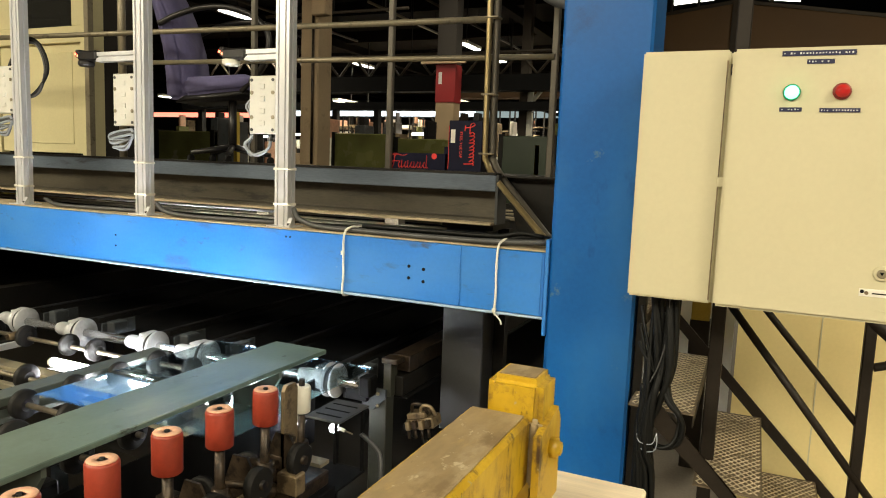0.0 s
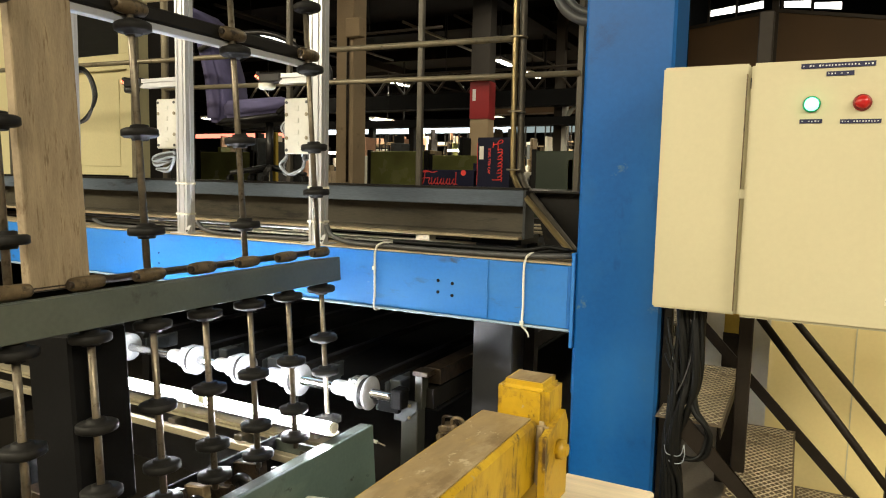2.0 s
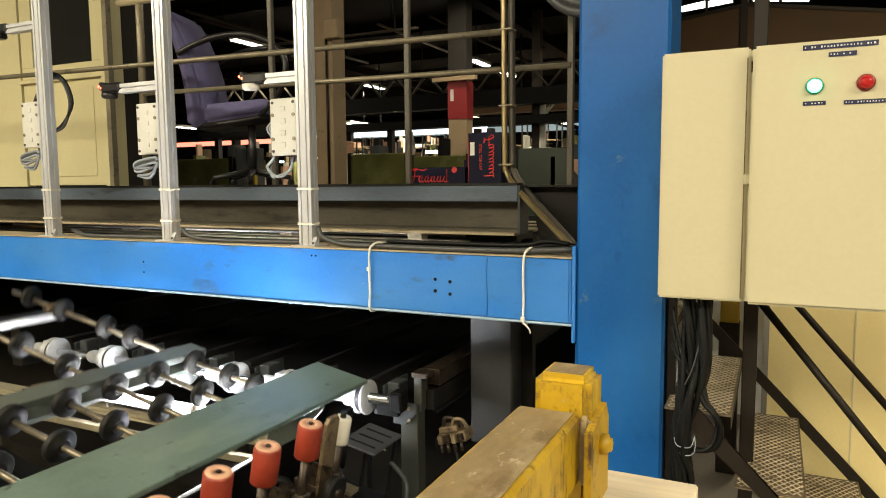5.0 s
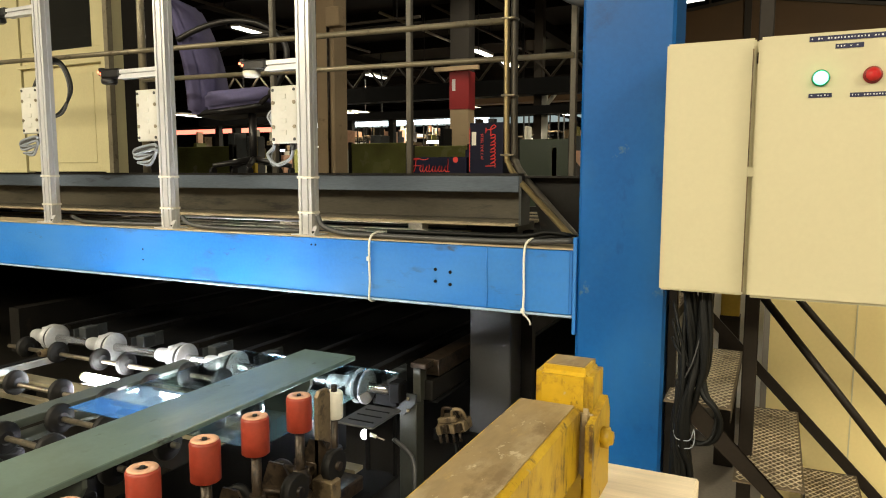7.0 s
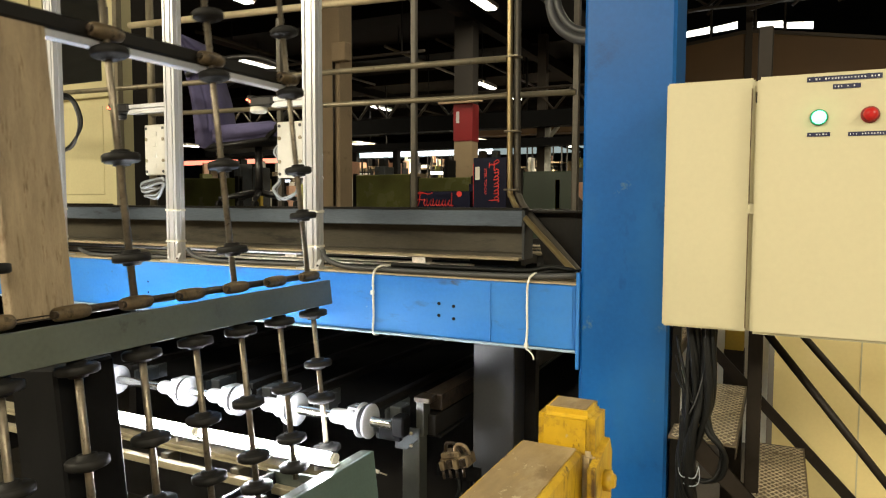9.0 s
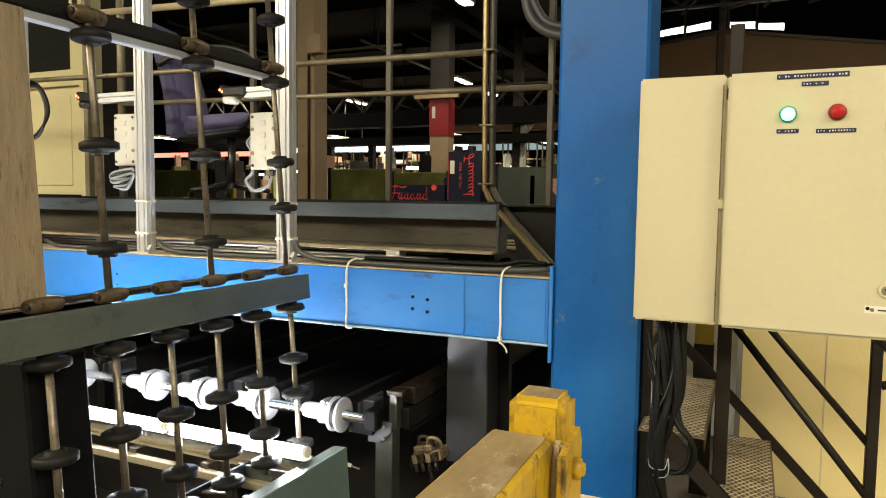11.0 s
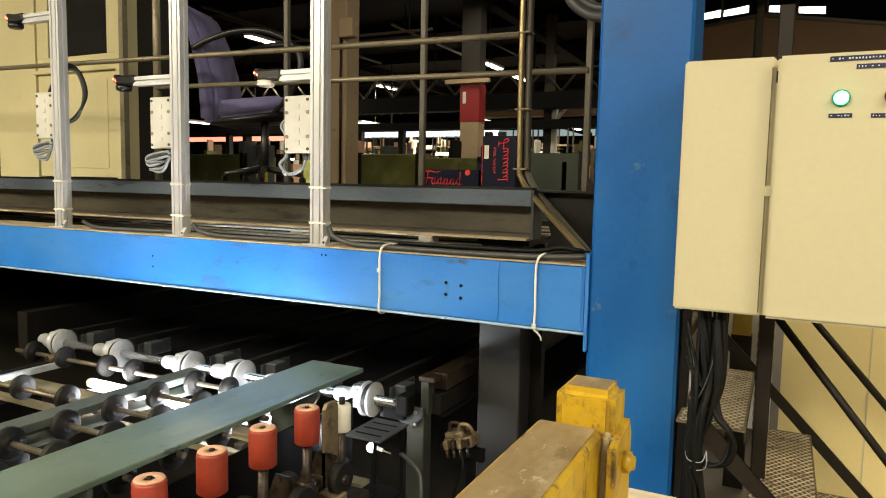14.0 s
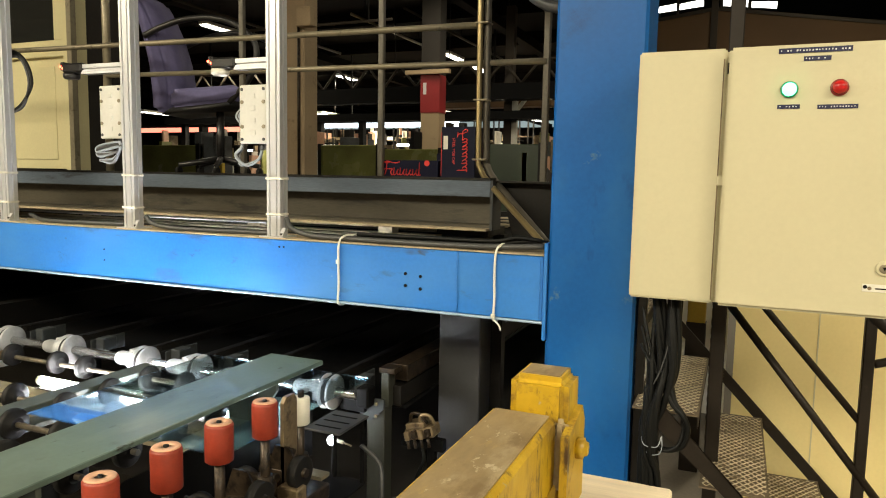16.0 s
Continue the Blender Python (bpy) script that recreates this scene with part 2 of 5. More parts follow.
RAIL = mat("handrail_grey_pipe", (0.26, 0.225, 0.155), 0.42, 0.4, 0.2, 8, 0.08, (0.12, 0.10, 0.065), 0.44)
UPRIGHT = mat("railing_upright_grey", (0.085, 0.075, 0.058), 0.45, 0.3, 0.25, 8, 0.08)
RAILTOP = mat("handrail_cream_pipe", (0.55, 0.46, 0.30), 0.5, 0.1, 0.15, 8, 0.06, (0.3, 0.22, 0.12), 0.4)
YSTEEL = mat("yellow_steel", (0.55, 0.38, 0.05), 0.5, 0, 0.15, 4, 0.08)
TUBE = glow("lit_tube", (0.96, 0.98, 1.0), 180.0)
GREENLIT = glow("lit_green_lens", (0.22, 1.0, 0.58), 3.2)
GREENRIM = mat("green_lens_rim", (0.02, 0.28, 0.14), 0.3, 0, 0.1, 10, 0)
REDLENS = mat("red_lens", (0.45, 0.012, 0.012), 0.18, 0, 0.1, 12, 0)
LEDRED = glow("lit_red_led", (1.0, 0.10, 0.05), 9.0)
LAMPGLOW = glow("lit_diffuser", (1.0, 0.95, 0.82), 7.0)
COLDGLOW = glow("lit_cold_strip", (0.80, 0.90, 1.0), 2.6)
PINKGLOW = glow("lit_red_strip", (1.0, 0.25, 0.16), 2.2)
DAYGLOW = glow("bright_roof_window", (1.0, 0.97, 0.88), 4.0)
SPOTGLOW = glow("lit_spot", (0.92, 0.94, 1.0), 11.0)
WINGLASS = glassy("cabin_window_glass", (0.05, 0.05, 0.045), 0.04, 0.6)
def coated(name, share):
    """Coated float glass: a mirror in part, clear in part."""
    m = bpy.data.materials.new(name)
    m.use_nodes = True
    nt = m.node_tree
    gl, trn, mx = nt.nodes.new("ShaderNodeBsdfGlossy"), nt.nodes.new("ShaderNodeBsdfTransparent"), nt.nodes.new("ShaderNodeMixShader")
    gl.inputs["Roughness"].default_value = 0.02
    gl.inputs["Color"].default_value = (0.8, 0.9, 1.0, 1)
    trn.inputs["Color"].default_value = (0.86, 0.93, 0.92, 1)
    mx.inputs[0].default_value = share
    nt.links.new(trn.outputs[0], mx.inputs[1]), nt.links.new(gl.outputs[0], mx.inputs[2])
    nt.links.new(mx.outputs[0], nt.nodes["Material Output"].inputs[0])
    return m


PANE = coated("coated_glass", 0.45)
# Near-black colour carries the shade under the machine.
PIT = mat("shade_dark_floor", (0.010, 0.0085, 0.0065), 0.6, 0, 0.4, 2.0, 0.2, spec=0.15)
CLEARG = glassy("machine_cover_glass", (0.5, 0.55, 0.6), 0.08, 0.7)


# ---------------------------------------------------------------- geometry helpers
def box(bm, x0, x1, y0, y1, z0, z1, bevel=0.0, seg=1):
    vs = [bm.verts.new((x, y, z)) for x in (x0, x1) for y in (y0, y1) for z in (z0, z1)]
    fs = [bm.faces.new([vs[i] for i in f]) for f in ((0, 1, 3, 2), (4, 6, 7, 5), (0, 4, 5, 1), (2, 3, 7, 6), (0, 2, 6, 4), (1, 5, 7, 3))]
    if bevel:
        es = list({e for f in fs for e in f.edges})
        bmesh.ops.bevel(bm, geom=es, offset=bevel, segments=seg, affect="EDGES", clamp_overlap=True)
    return bm


def cyl(bm, p0, p1, r, seg=14, r2=None, cap=True):
    p0, p1 = Vector(p0), Vector(p1)
    q = (p1 - p0).to_track_quat("Z", "Y")
    r2 = r if r2 is None else r2
    a = [bm.verts.new(p0 + q @ Vector((r * math.cos(i * math.tau / seg), r * math.sin(i * math.tau / seg), 0))) for i in range(seg)]
    b = [bm.verts.new(p1 + q @ Vector((r2 * math.cos(i * math.tau / seg), r2 * math.sin(i * math.tau / seg), 0))) for i in range(seg)]
    for i in range(seg):
        f = bm.faces.new((a[i], a[(i + 1) % seg], b[(i + 1) % seg], b[i]))
        f.smooth = True
    if cap:
        bm.faces.new(list(reversed(a)))
        bm.faces.new(b)
    return bm


def lathe(bm, base, axis, profile, seg=20):
    """Rings of (distance along the axis, radius) about an axis from base."""
    base, q = Vector(base), Vector(axis).to_track_quat("Z", "Y")
    rings = [[bm.verts.new(base + q @ Vector((r * math.cos(i * math.tau / seg), r * math.sin(i * math.tau / seg), d))) for i in range(seg)] for d, r in profile]
    for a, b in zip(rings, rings[1:]):
        for i in range(seg):
            f = bm.faces.new((a[i], a[(i + 1) % seg], b[(i + 1) % seg], b[i]))
            f.smooth = True
    bm.faces.new(list(reversed(rings[0])))
    bm.faces.new(rings[-1])
    return bm


def smooth_path(pts, n=6):
    """A Catmull-Rom line through the points."""
    p = [Vector(q) for q in pts]
    p = [2 * p[0] - p[1]] + p + [2 * p[-1] - p[-2]]
    out = []
    for i in range(1, len(p) - 2):
        for k in range(n):
            t = k / n
            a, b, c, d = p[i - 1], p[i], p[i + 1], p[i + 2]
            out.append(0.5 * (2 * b + (c - a) * t + (2 * a - 5 * b + 4 * c - d) * t * t + (3 * b - a - 3 * c + d) * t ** 3))
    out.append(p[-2])
    return out


def hose(bm, pts, r, seg=8, n=6):
    path = smooth_path(pts, n)
    rings = []
    q = None
    for i, p in enumerate(path):
        d = (path[min(i + 1, len(path) - 1)] - path[max(i - 1, 0)]).normalized()
        if q is None:
            q = d.to_track_quat("Z", "Y")
        else:
            q = (q @ Vector((0, 0, 1))).rotation_difference(d) @ q
        rings.append([bm.verts.new(p + q @ Vector((r * math.cos(k * math.tau / seg), r * math.sin(k * math.tau / seg), 0))) for k in range(seg)])
    for a, b in zip(rings, rings[1:]):
        for k in range(seg):
            f = bm.faces.new((a[k], a[(k + 1) % seg], b[(k + 1) % seg], b[k]))
            f.smooth = True
    bm.faces.new(list(reversed(rings[0])))
    bm.faces.new(rings[-1])
    return bm


def extrude_poly(bm, pts2, axis, a, b):
    """A flat outline carried along an axis: 'x' takes (y, z), 'y' takes (x, z), 'z' takes (x, y)."""
    def at(p, h):
        return {"x": (h, p[0], p[1]), "y": (p[0], h, p[1]), "z": (p[0], p[1], h)}[axis]
    r0 = [bm.verts.new(at(p, a)) for p in pts2]
    r1 = [bm.verts.new(at(p, b)) for p in pts2]
    k = len(pts2)
    for i in range(k):
        bm.faces.new((r0[i], r0[(i + 1) % k], r1[(i + 1) % k], r1[i]))
    bm.faces.new(list(reversed(r0)))
    bm.faces.new(r1)
    bmesh.ops.recalc_face_normals(bm, faces=bm.faces[:])
    return bm


def thing(name, loc, label, category, group=""):
    o = new(name)
    o.location = loc
    o.empty_display_size = 0.1
    return tagged(o, label, category, group)


def mesh_of(name, bm, material):
    bmesh.ops.recalc_face_normals(bm, faces=bm.faces[:])
    me = bpy.data.meshes.new(name)
    bm.to_mesh(me)
    bm.free()
    me.materials.append(material)
    return me


def part(name, bm, material, parent, label=""):
    """Links a bmesh, built in world places, as one mesh under a thing or a part."""
    o = new(name, mesh_of(name, bm, material))
    o.parent = parent
    if parent.type == "EMPTY":
        o.matrix_parent_inverse = Matrix.Translation(-parent.location)
    return tagged(o, label)


def solid(name, bm, material, label, category="", kind="", group=""):
    """A thing of one mesh."""
    return tagged(new(name, mesh_of(name, bm, material)), label, category, group, kind)


B = bmesh.new


def boxed(x0, x1, y0, y1, z0, z1, bevel=0.0):
    return box(B(), x0, x1, y0, y1, z0, z1, bevel)


def hull_of(outline, axis, a, b):
    return extrude_poly(B(), outline, axis, a, b)


# ---------------------------------------------------------------- hall: floor, walls, roof
bm = B()
box(bm, -45, -14.2, -14, 46, -0.2, 0.0)
box(bm, 0.0, 40, -14, 46, -0.2, 0.0)
box(bm, -14.2, 0.0, -14, -3.2, -0.2, 0.0)
box(bm, -14.2, 0.0, 6.2, 46, -0.2, 0.0)
solid("floor", bm, CONCRETE, "worn grey-brown concrete hall floor", kind="structure")
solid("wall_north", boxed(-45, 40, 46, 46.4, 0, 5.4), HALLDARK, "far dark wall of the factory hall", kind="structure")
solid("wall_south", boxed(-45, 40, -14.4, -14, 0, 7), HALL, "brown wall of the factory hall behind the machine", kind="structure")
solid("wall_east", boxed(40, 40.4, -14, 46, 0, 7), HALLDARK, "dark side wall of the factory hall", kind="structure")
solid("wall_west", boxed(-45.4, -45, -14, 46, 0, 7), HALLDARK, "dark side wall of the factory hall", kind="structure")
# Added pit and surrounding floor, coloured dark for the machine's shade.
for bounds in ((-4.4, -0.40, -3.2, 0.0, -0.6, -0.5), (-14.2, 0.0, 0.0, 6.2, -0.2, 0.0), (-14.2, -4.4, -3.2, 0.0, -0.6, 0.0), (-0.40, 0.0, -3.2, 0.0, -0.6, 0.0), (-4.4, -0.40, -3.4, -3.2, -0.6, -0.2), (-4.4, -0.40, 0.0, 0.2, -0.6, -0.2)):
    solid("floor_pit", boxed(*bounds), PIT, "added dark floor under the machine, its shade put in the colour", kind="structure")
bm = B()
box(bm, -45, -3.2, -14, 46.4, 5.9, 6.1)
for i in range(16):
    box(bm, -45, -3.2, -12 + i * 3.6, -11.7 + i * 3.6, 5.55, 5.9)
for i in range(6):
    box(bm, -40 + i * 7, -39.75 + i * 7, -14, 46, 5.35, 5.6)
box(bm, -3.4, -3.2, -14, 46, 5.35, 11.5)
extrude_poly(bm, [(-3.4, 9.6), (1.0, 10.6), (40, 9.0), (40, 9.3), (1.0, 10.9), (-3.4, 9.9)], "y", -14.4, 46.4)
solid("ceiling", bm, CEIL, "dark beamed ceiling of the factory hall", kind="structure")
# the brown end gable of the higher bay, its roof windows and steel
gable = solid("wall_gable", hull_of([(-3.2, 0), (22, 0), (22, 4.2), (-0.4, 7.75), (-3.2, 7.38)], "y", 24.0, 24.3), HALL, "brown end gable wall of the hall", kind="structure")
solid("trim_gable", hull_of([(-0.53, 3), (-0.30, 3), (-0.30, 8.9), (-0.53, 8.9)], "y", 23.9, 24.0), TRUSS, "brown steel upright on the gable wall", kind="structure")
solid("trim_gable_cap", hull_of([(-3.2, 7.36), (-0.4, 7.73), (22, 4.18), (22, 4.28), (-0.4, 7.85), (-3.2, 7.48)], "y", 23.95, 24.0), TRUSS, "dark coping of the gable wall", kind="structure")
for x, z, k in ((-2.59, 7.92, 0.08), (-1.66, 7.99, 0.09), (-0.18, 8.02, -0.11), (0.76, 7.90, -0.12)):
    w = thing("roof_window", (x + 0.6, 24.6, z), "bright daylit roof window high over the gable", "window", "roof windows")
    part("pane", hull_of([(x, z), (x + 0.82, z + 0.82 * k), (x + 0.82, z + 0.24 + 0.82 * k), (x, z + 0.20)], "y", 24.62, 24.66), DAYGLOW, w)
    part("frame", boxed(x - 0.10, x - 0.03, 24.55, 24.65, z - 0.6, z + 1.2), TRUSS, w)
tr = thing("roof_truss", (1, 23, 9.0), "dark riveted steel roof truss", "truss")
for i in range(9):
    x = -3 + i * 1.3
    part("brace", cyl(B(), (x, 22.8, 8.2), (x + 1.3, 22.8, 9.5 if i % 2 else 8.5), 0.05, 6), TRUSS, tr)
    part("brace", cyl(B(), (x, 22.8, 9.5 if i % 2 == 0 else 8.5), (x + 1.3, 22.8, 8.5 if i % 2 == 0 else 9.5), 0.05, 6), TRUSS, tr)
part("bottom_chord", boxed(-3.2, 12, 22.7, 22.9, 8.36, 8.44), TRUSS, tr)
part("top_chord", boxed(-3.2, 12, 22.7, 22.9, 9.5, 9.65), TRUSS, tr)

# ---------------------------------------------------------------- blue portal: beam and column
portal = thing("blue_beam", (-3.0, 0.1, 1.1), "long blue painted steel box beam with dusty top", "beam")
part("web", boxed(-7.0, 0.016, 0.0, 0.24, 1.122, 1.396, 0.006), BLUE, portal)
part("bottom_flange", boxed(-7.0, 0.016, -0.009, 0.25, 1.111, 1.122, 0.004), BLUE_EDGE, portal, "pale lower edge, tube glow put in its colour")
part("top_dust", boxed(-7.0, 0.016, -0.004, 0.25, 1.396, 1.402), DUSTY, portal, "grey-brown dust on the top")
part("end_plate", boxed(0.016, 0.031, -0.012, 0.26, 1.045, 1.45, 0.002), BLUE, portal)
part("splice_plate", boxed(-0.366, 0.0, -0.0035, -0.0005, 1.126, 1.39), BLUE, portal)
for i, (x, z) in enumerate(((-0.62, 1.278), (-0.62, 1.224), (-0.546, 1.270), (-0.546, 1.214), (-2.48, 1.279), (-2.48, 1.219), (-1.305, 1.36), (-1.28, 1.36))):
    part("bolt_hole", cyl(B(), (x, -0.0025, z), (x, 0.004, z), 0.008 if i < 4 else 0.005, 10), BLACKPIT, portal)
bm = B()
hose(bm, [(-0.366, -0.004, 1.39), (-0.369, -0.005, 1.3), (-0.365, -0.005, 1.2), (-0.368, -0.004, 1.126)], 0.004, 5, 3)
part("weld_seam", bm, BLUE, portal)

col = thing("blue_column", (0.21, 0.14, 0.0), "tall blue painted steel box column", "column")
part("shaft", boxed(0.034, 0.388, -0.01, 0.29, 0.0, 5.6, 0.012), BLUE_COL, col)
part("base_plate", boxed(-0.06, 0.47, -0.09, 0.37, 0.0, 0.03, 0.004), BLUE_COL, col)
part("stiffener", boxed(0.031, 0.034, 0.0, 0.25, 0.85, 1.04), BLUE_COL, col)

def strap(x, sag):
    t = thing("cable_tie", (x, 0.0, 1.25), "long white plastic cable tie round the blue beam", "cable tie", "cable ties")
    bm = B()
    hose(bm, [(x + 0.03, 0.10, 1.425), (x + 0.018, 0.03, 1.432), (x + 0.004, -0.010, 1.402), (x, -0.010, 1.30), (x + 0.002, -0.010, 1.2), (x + 0.001, -0.014, 1.116), (x + 0.004, 0.03, 1.102)], 0.0055, 6, 4)
    part("band", bm, WHITEPL, t)
    part("head", boxed(x - 0.009, x + 0.008, -0.022, -0.008, sag, sag + 0.02, 0.002), WHITEPL, t)
    if sag < 1.2:
        bm = B()
        hose(bm, [(x, -0.014, 1.116), (x + 0.03, -0.02, 1.09), (x + 0.035, -0.018, 1.07)], 0.004, 5, 3)
        part("tail", bm, WHITEPL, t)

strap(-0.965, 1.30)
strap(-0.196, 1.118)

# cables lying on the beam
def loose_cable(pts, r, label, m=CABLE_BLACK):
    bm = B()
    hose(bm, pts, r, 8, 6)
    return solid("cable", bm, m, label, "cable")

loose_cable([(-3.2, 0.10, 1.44), (-3.0, 0.05, 1.415), (-2.6, 0.08, 1.414), (-2.36, 0.12, 1.414)], 0.012, "grey cable lying on the dusty blue beam", CABLE)
loose_cable([(-2.22, 0.05, 1.47), (-2.16, 0.05, 1.43), (-2.0, 0.05, 1.414), (-1.7, 0.06, 1.414), (-1.42, 0.10, 1.414)], 0.012, "grey cable lying on the dusty blue beam", CABLE)
loose_cable([(-1.30, 0.05, 1.50), (-1.27, 0.05, 1.45), (-1.15, 0.05, 1.418), (-0.9, 0.03, 1.416), (-0.5, 0.02, 1.416), (-0.2, 0.03, 1.42), (0.0, 0.06, 1.43)], 0.013, "dark cable lying on the dusty blue beam", CABLE)
loose_cable([(-1.2, 0.10, 1.415), (-0.8, 0.07, 1.416), (-0.4, 0.06, 1.416), (-0.22, 0.05, 1.425), (-0.1, 0.07, 1.445), (0.0, 0.10, 1.44)], 0.013, "dark cable lying on the dusty blue beam")
loose_cable([(-0.9, 0.055, 1.438), (-0.5, 0.045, 1.44), (-0.22, 0.04, 1.443), (-0.12, 0.05, 1.462), (-0.02, 0.08, 1.45)], 0.010, "dark cable lying on the dusty blue beam")

# ---------------------------------------------------------------- aluminium posts with boxes and sensors on the beam
def profile_outline(x0, x1, y0, y1, g=0.010, d=0.008):
    """The outline of a slotted aluminium profile, with a groove in each face (two in the wide ones)."""
    w = x1 - x0
    ps = []
    a, b = x0 + w * 0.25, x0 + w * 0.75
    c = (y0 + y1) / 2
    ps += [(x0, y0), (a - g / 2, y0), (a - g / 2, y0 + d), (a + g / 2, y0 + d), (a + g / 2, y0), (b - g / 2, y0), (b - g / 2, y0 + d), (b + g / 2, y0 + d), (b + g / 2, y0), (x1, y0)]
    ps += [(x1, c - g / 2), (x1 - d, c - g / 2), (x1 - d, c + g / 2), (x1, c + g / 2), (x1, y1)]
    ps += [(x0, y1), (x0, c + g / 2), (x0 + d, c + g / 2), (x0 + d, c - g / 2), (x0, c - g / 2)]
    return ps

def sensor_post(x, sensor, jz, first):
    """An upright at x (its left face), with junction box, cable loops and a sensor arm to its left."""
    t = thing("sensor_post", (x + 0.04, 0.06, 1.402), "slotted aluminium upright with zip ties, bolted on the blue beam", "post", "sensor posts")
    part("upright", hull_of(profile_outline(x, x + 0.08, 0.03, 0.09), "z", 1.408, 3.6), ALU, t)
    part("foot_plate", boxed(x - 0.03, x + 0.115, 0.005, 0.115, 1.402, 1.408), ALU, t)
    part("foot_bracket", hull_of([(0.03, 1.408), (-0.0, 1.408), (0.03, 1.45)], "x", x + 0.09, x + 0.112), ALU, t)
    part("bolt", cyl(B(), (x + 0.1, 0.012, 1.408), (x + 0.1, 0.012, 1.425), 0.008, 8), BLACK, t)
    for z in (1.515, 1.69):
        bm = B()
        box(bm, x - 0.004, x + 0.084, 0.024, 0.094, z - 0.006, z + 0.006, 0.001)
        tie = part("zip_tie", bm, WHITEPL, t, "white zip tie")
        part("zip_tail", cyl(B(), (x + 0.08, 0.024, z), (x + 0.11, 0.015, z - 0.004), 0.003, 5), WHITEPL, tie)
    # junction box
    j = thing("junction_box", (x - 0.085, 0.06, jz), "light grey plastic junction box with corner screws and cable glands", "junction box", "junction boxes")
    part("body", boxed(x - 0.165, x - 0.002, 0.055, 0.10, jz - 0.14, jz + 0.14, 0.008), JBOX, j)
    part("lid", boxed(x - 0.168, x - 0.001, 0.036, 0.055, jz - 0.143, jz + 0.143, 0.006), JBOX, j)
    for dx in (-0.150, -0.02):
        for dz in (-0.122, -0.06, 0.06, 0.122):
            part("screw", cyl(B(), (x + dx, 0.032, jz + dz), (x + dx, 0.037, jz + dz), 0.008 if abs(dz) > 0.1 else 0.010, 8), CABLE if abs(dz) > 0.1 else RAIL, j)
    for dz in (-0.09, -0.03, 0.03, 0.09):
        part("rib", boxed(x - 0.10, x - 0.07, 0.0325, 0.037, jz + dz - 0.012, jz + dz + 0.012, 0.001), JBOX, j)
    part("gland", cyl(B(), (x - 0.06, 0.075, jz - 0.14), (x - 0.06, 0.075, jz - 0.175), 0.014, 10), CABLE, j)
    part("gland", cyl(B(), (x - 0.03, 0.075, jz - 0.14), (x - 0.03, 0.075, jz - 0.17), 0.012, 10), CABLE, j)
    lp = thing("cable_loop", (x - 0.1, 0.08, jz - 0.25), "loop of light grey cable hanging under a junction box", "cable", "cable loops")
    for k in range(3):
        bm = B()
        if first == "B":
            pts = [(x - 0.06, 0.075, jz - 0.17), (x - 0.08, 0.07, jz - 0.22), (x - 0.15 - 0.012 * k, 0.06, jz - 0.25), (x - 0.205, 0.05 + 0.012 * k, jz - 0.20), (x - 0.17, 0.06, jz - 0.15), (x - 0.19, 0.075, jz - 0.05 + 0.01 * k), (x - 0.22 + 0.01 * k, 0.08, jz - 0.0), (x - 0.17, 0.09, jz + 0.05)]
        else:
            pts = [(x - 0.06, 0.075, jz - 0.17), (x - 0.07, 0.06, jz - 0.21), (x - 0.18 - 0.01 * k, 0.05, jz - 0.24 + 0.012 * k), (x - 0.21, 0.05, jz - 0.22 + 0.015 * k), (x - 0.12, 0.04, jz - 0.20 + 0.015 * k), (x + 0.0, 0.02, jz - 0.19 + 0.01 * k), (x - 0.08, 0.045, jz - 0.25 - 0.01 * k), (x - 0.20, 0.06, jz - 0.26)]
        hose(bm, pts, 0.008, 7, 6)
        part("strand", bm, CABLE_LIGHT if k != 1 else CABLE, lp)
    if not sensor:
        return
    sx, sz = sensor
    s = thing("laser_sensor", (x - 0.2, 0.06, sz), "black laser sensor with red lamps on an aluminium arm", "sensor", "sensors")
    part("arm", hull_of([(0.035, sz - 0.026), (0.085, sz - 0.026), (0.085, sz - 0.004), (0.077, sz - 0.004), (0.077, sz + 0.004), (0.085, sz + 0.004), (0.085, sz + 0.026), (0.035, sz + 0.026), (0.035, sz + 0.005), (0.044, sz + 0.005), (0.044, sz - 0.005), (0.035, sz - 0.005)], "x", sx + 0.16, x), ALU, s)
    part("body", boxed(sx + 0.02, sx + 0.17, 0.025, 0.095, sz - 0.018, sz + 0.036, 0.010), CHAIRDK, s)
    part("window", lathe(B(), (sx + 0.055, 0.06, sz - 0.018), (0, 0, -1), [(0, 0.045), (0.02, 0.045), (0.03, 0.036)], 18), WHITEPL if first == "B" else CHAIRDK, s)
    part("lamp_hood", boxed(sx, sx + 0.03, 0.03, 0.09, sz, sz + 0.045, 0.005), CHAIRDK, s)
    for k in (0, 1):
        part("lamp", cyl(B(), (sx + 0.006 + 0.018 * k, 0.026, sz + 0.02 - 0.01 * k), (sx + 0.006 + 0.018 * k, 0.032, sz + 0.02 - 0.01 * k), 0.0065, 10), LEDRED, s)

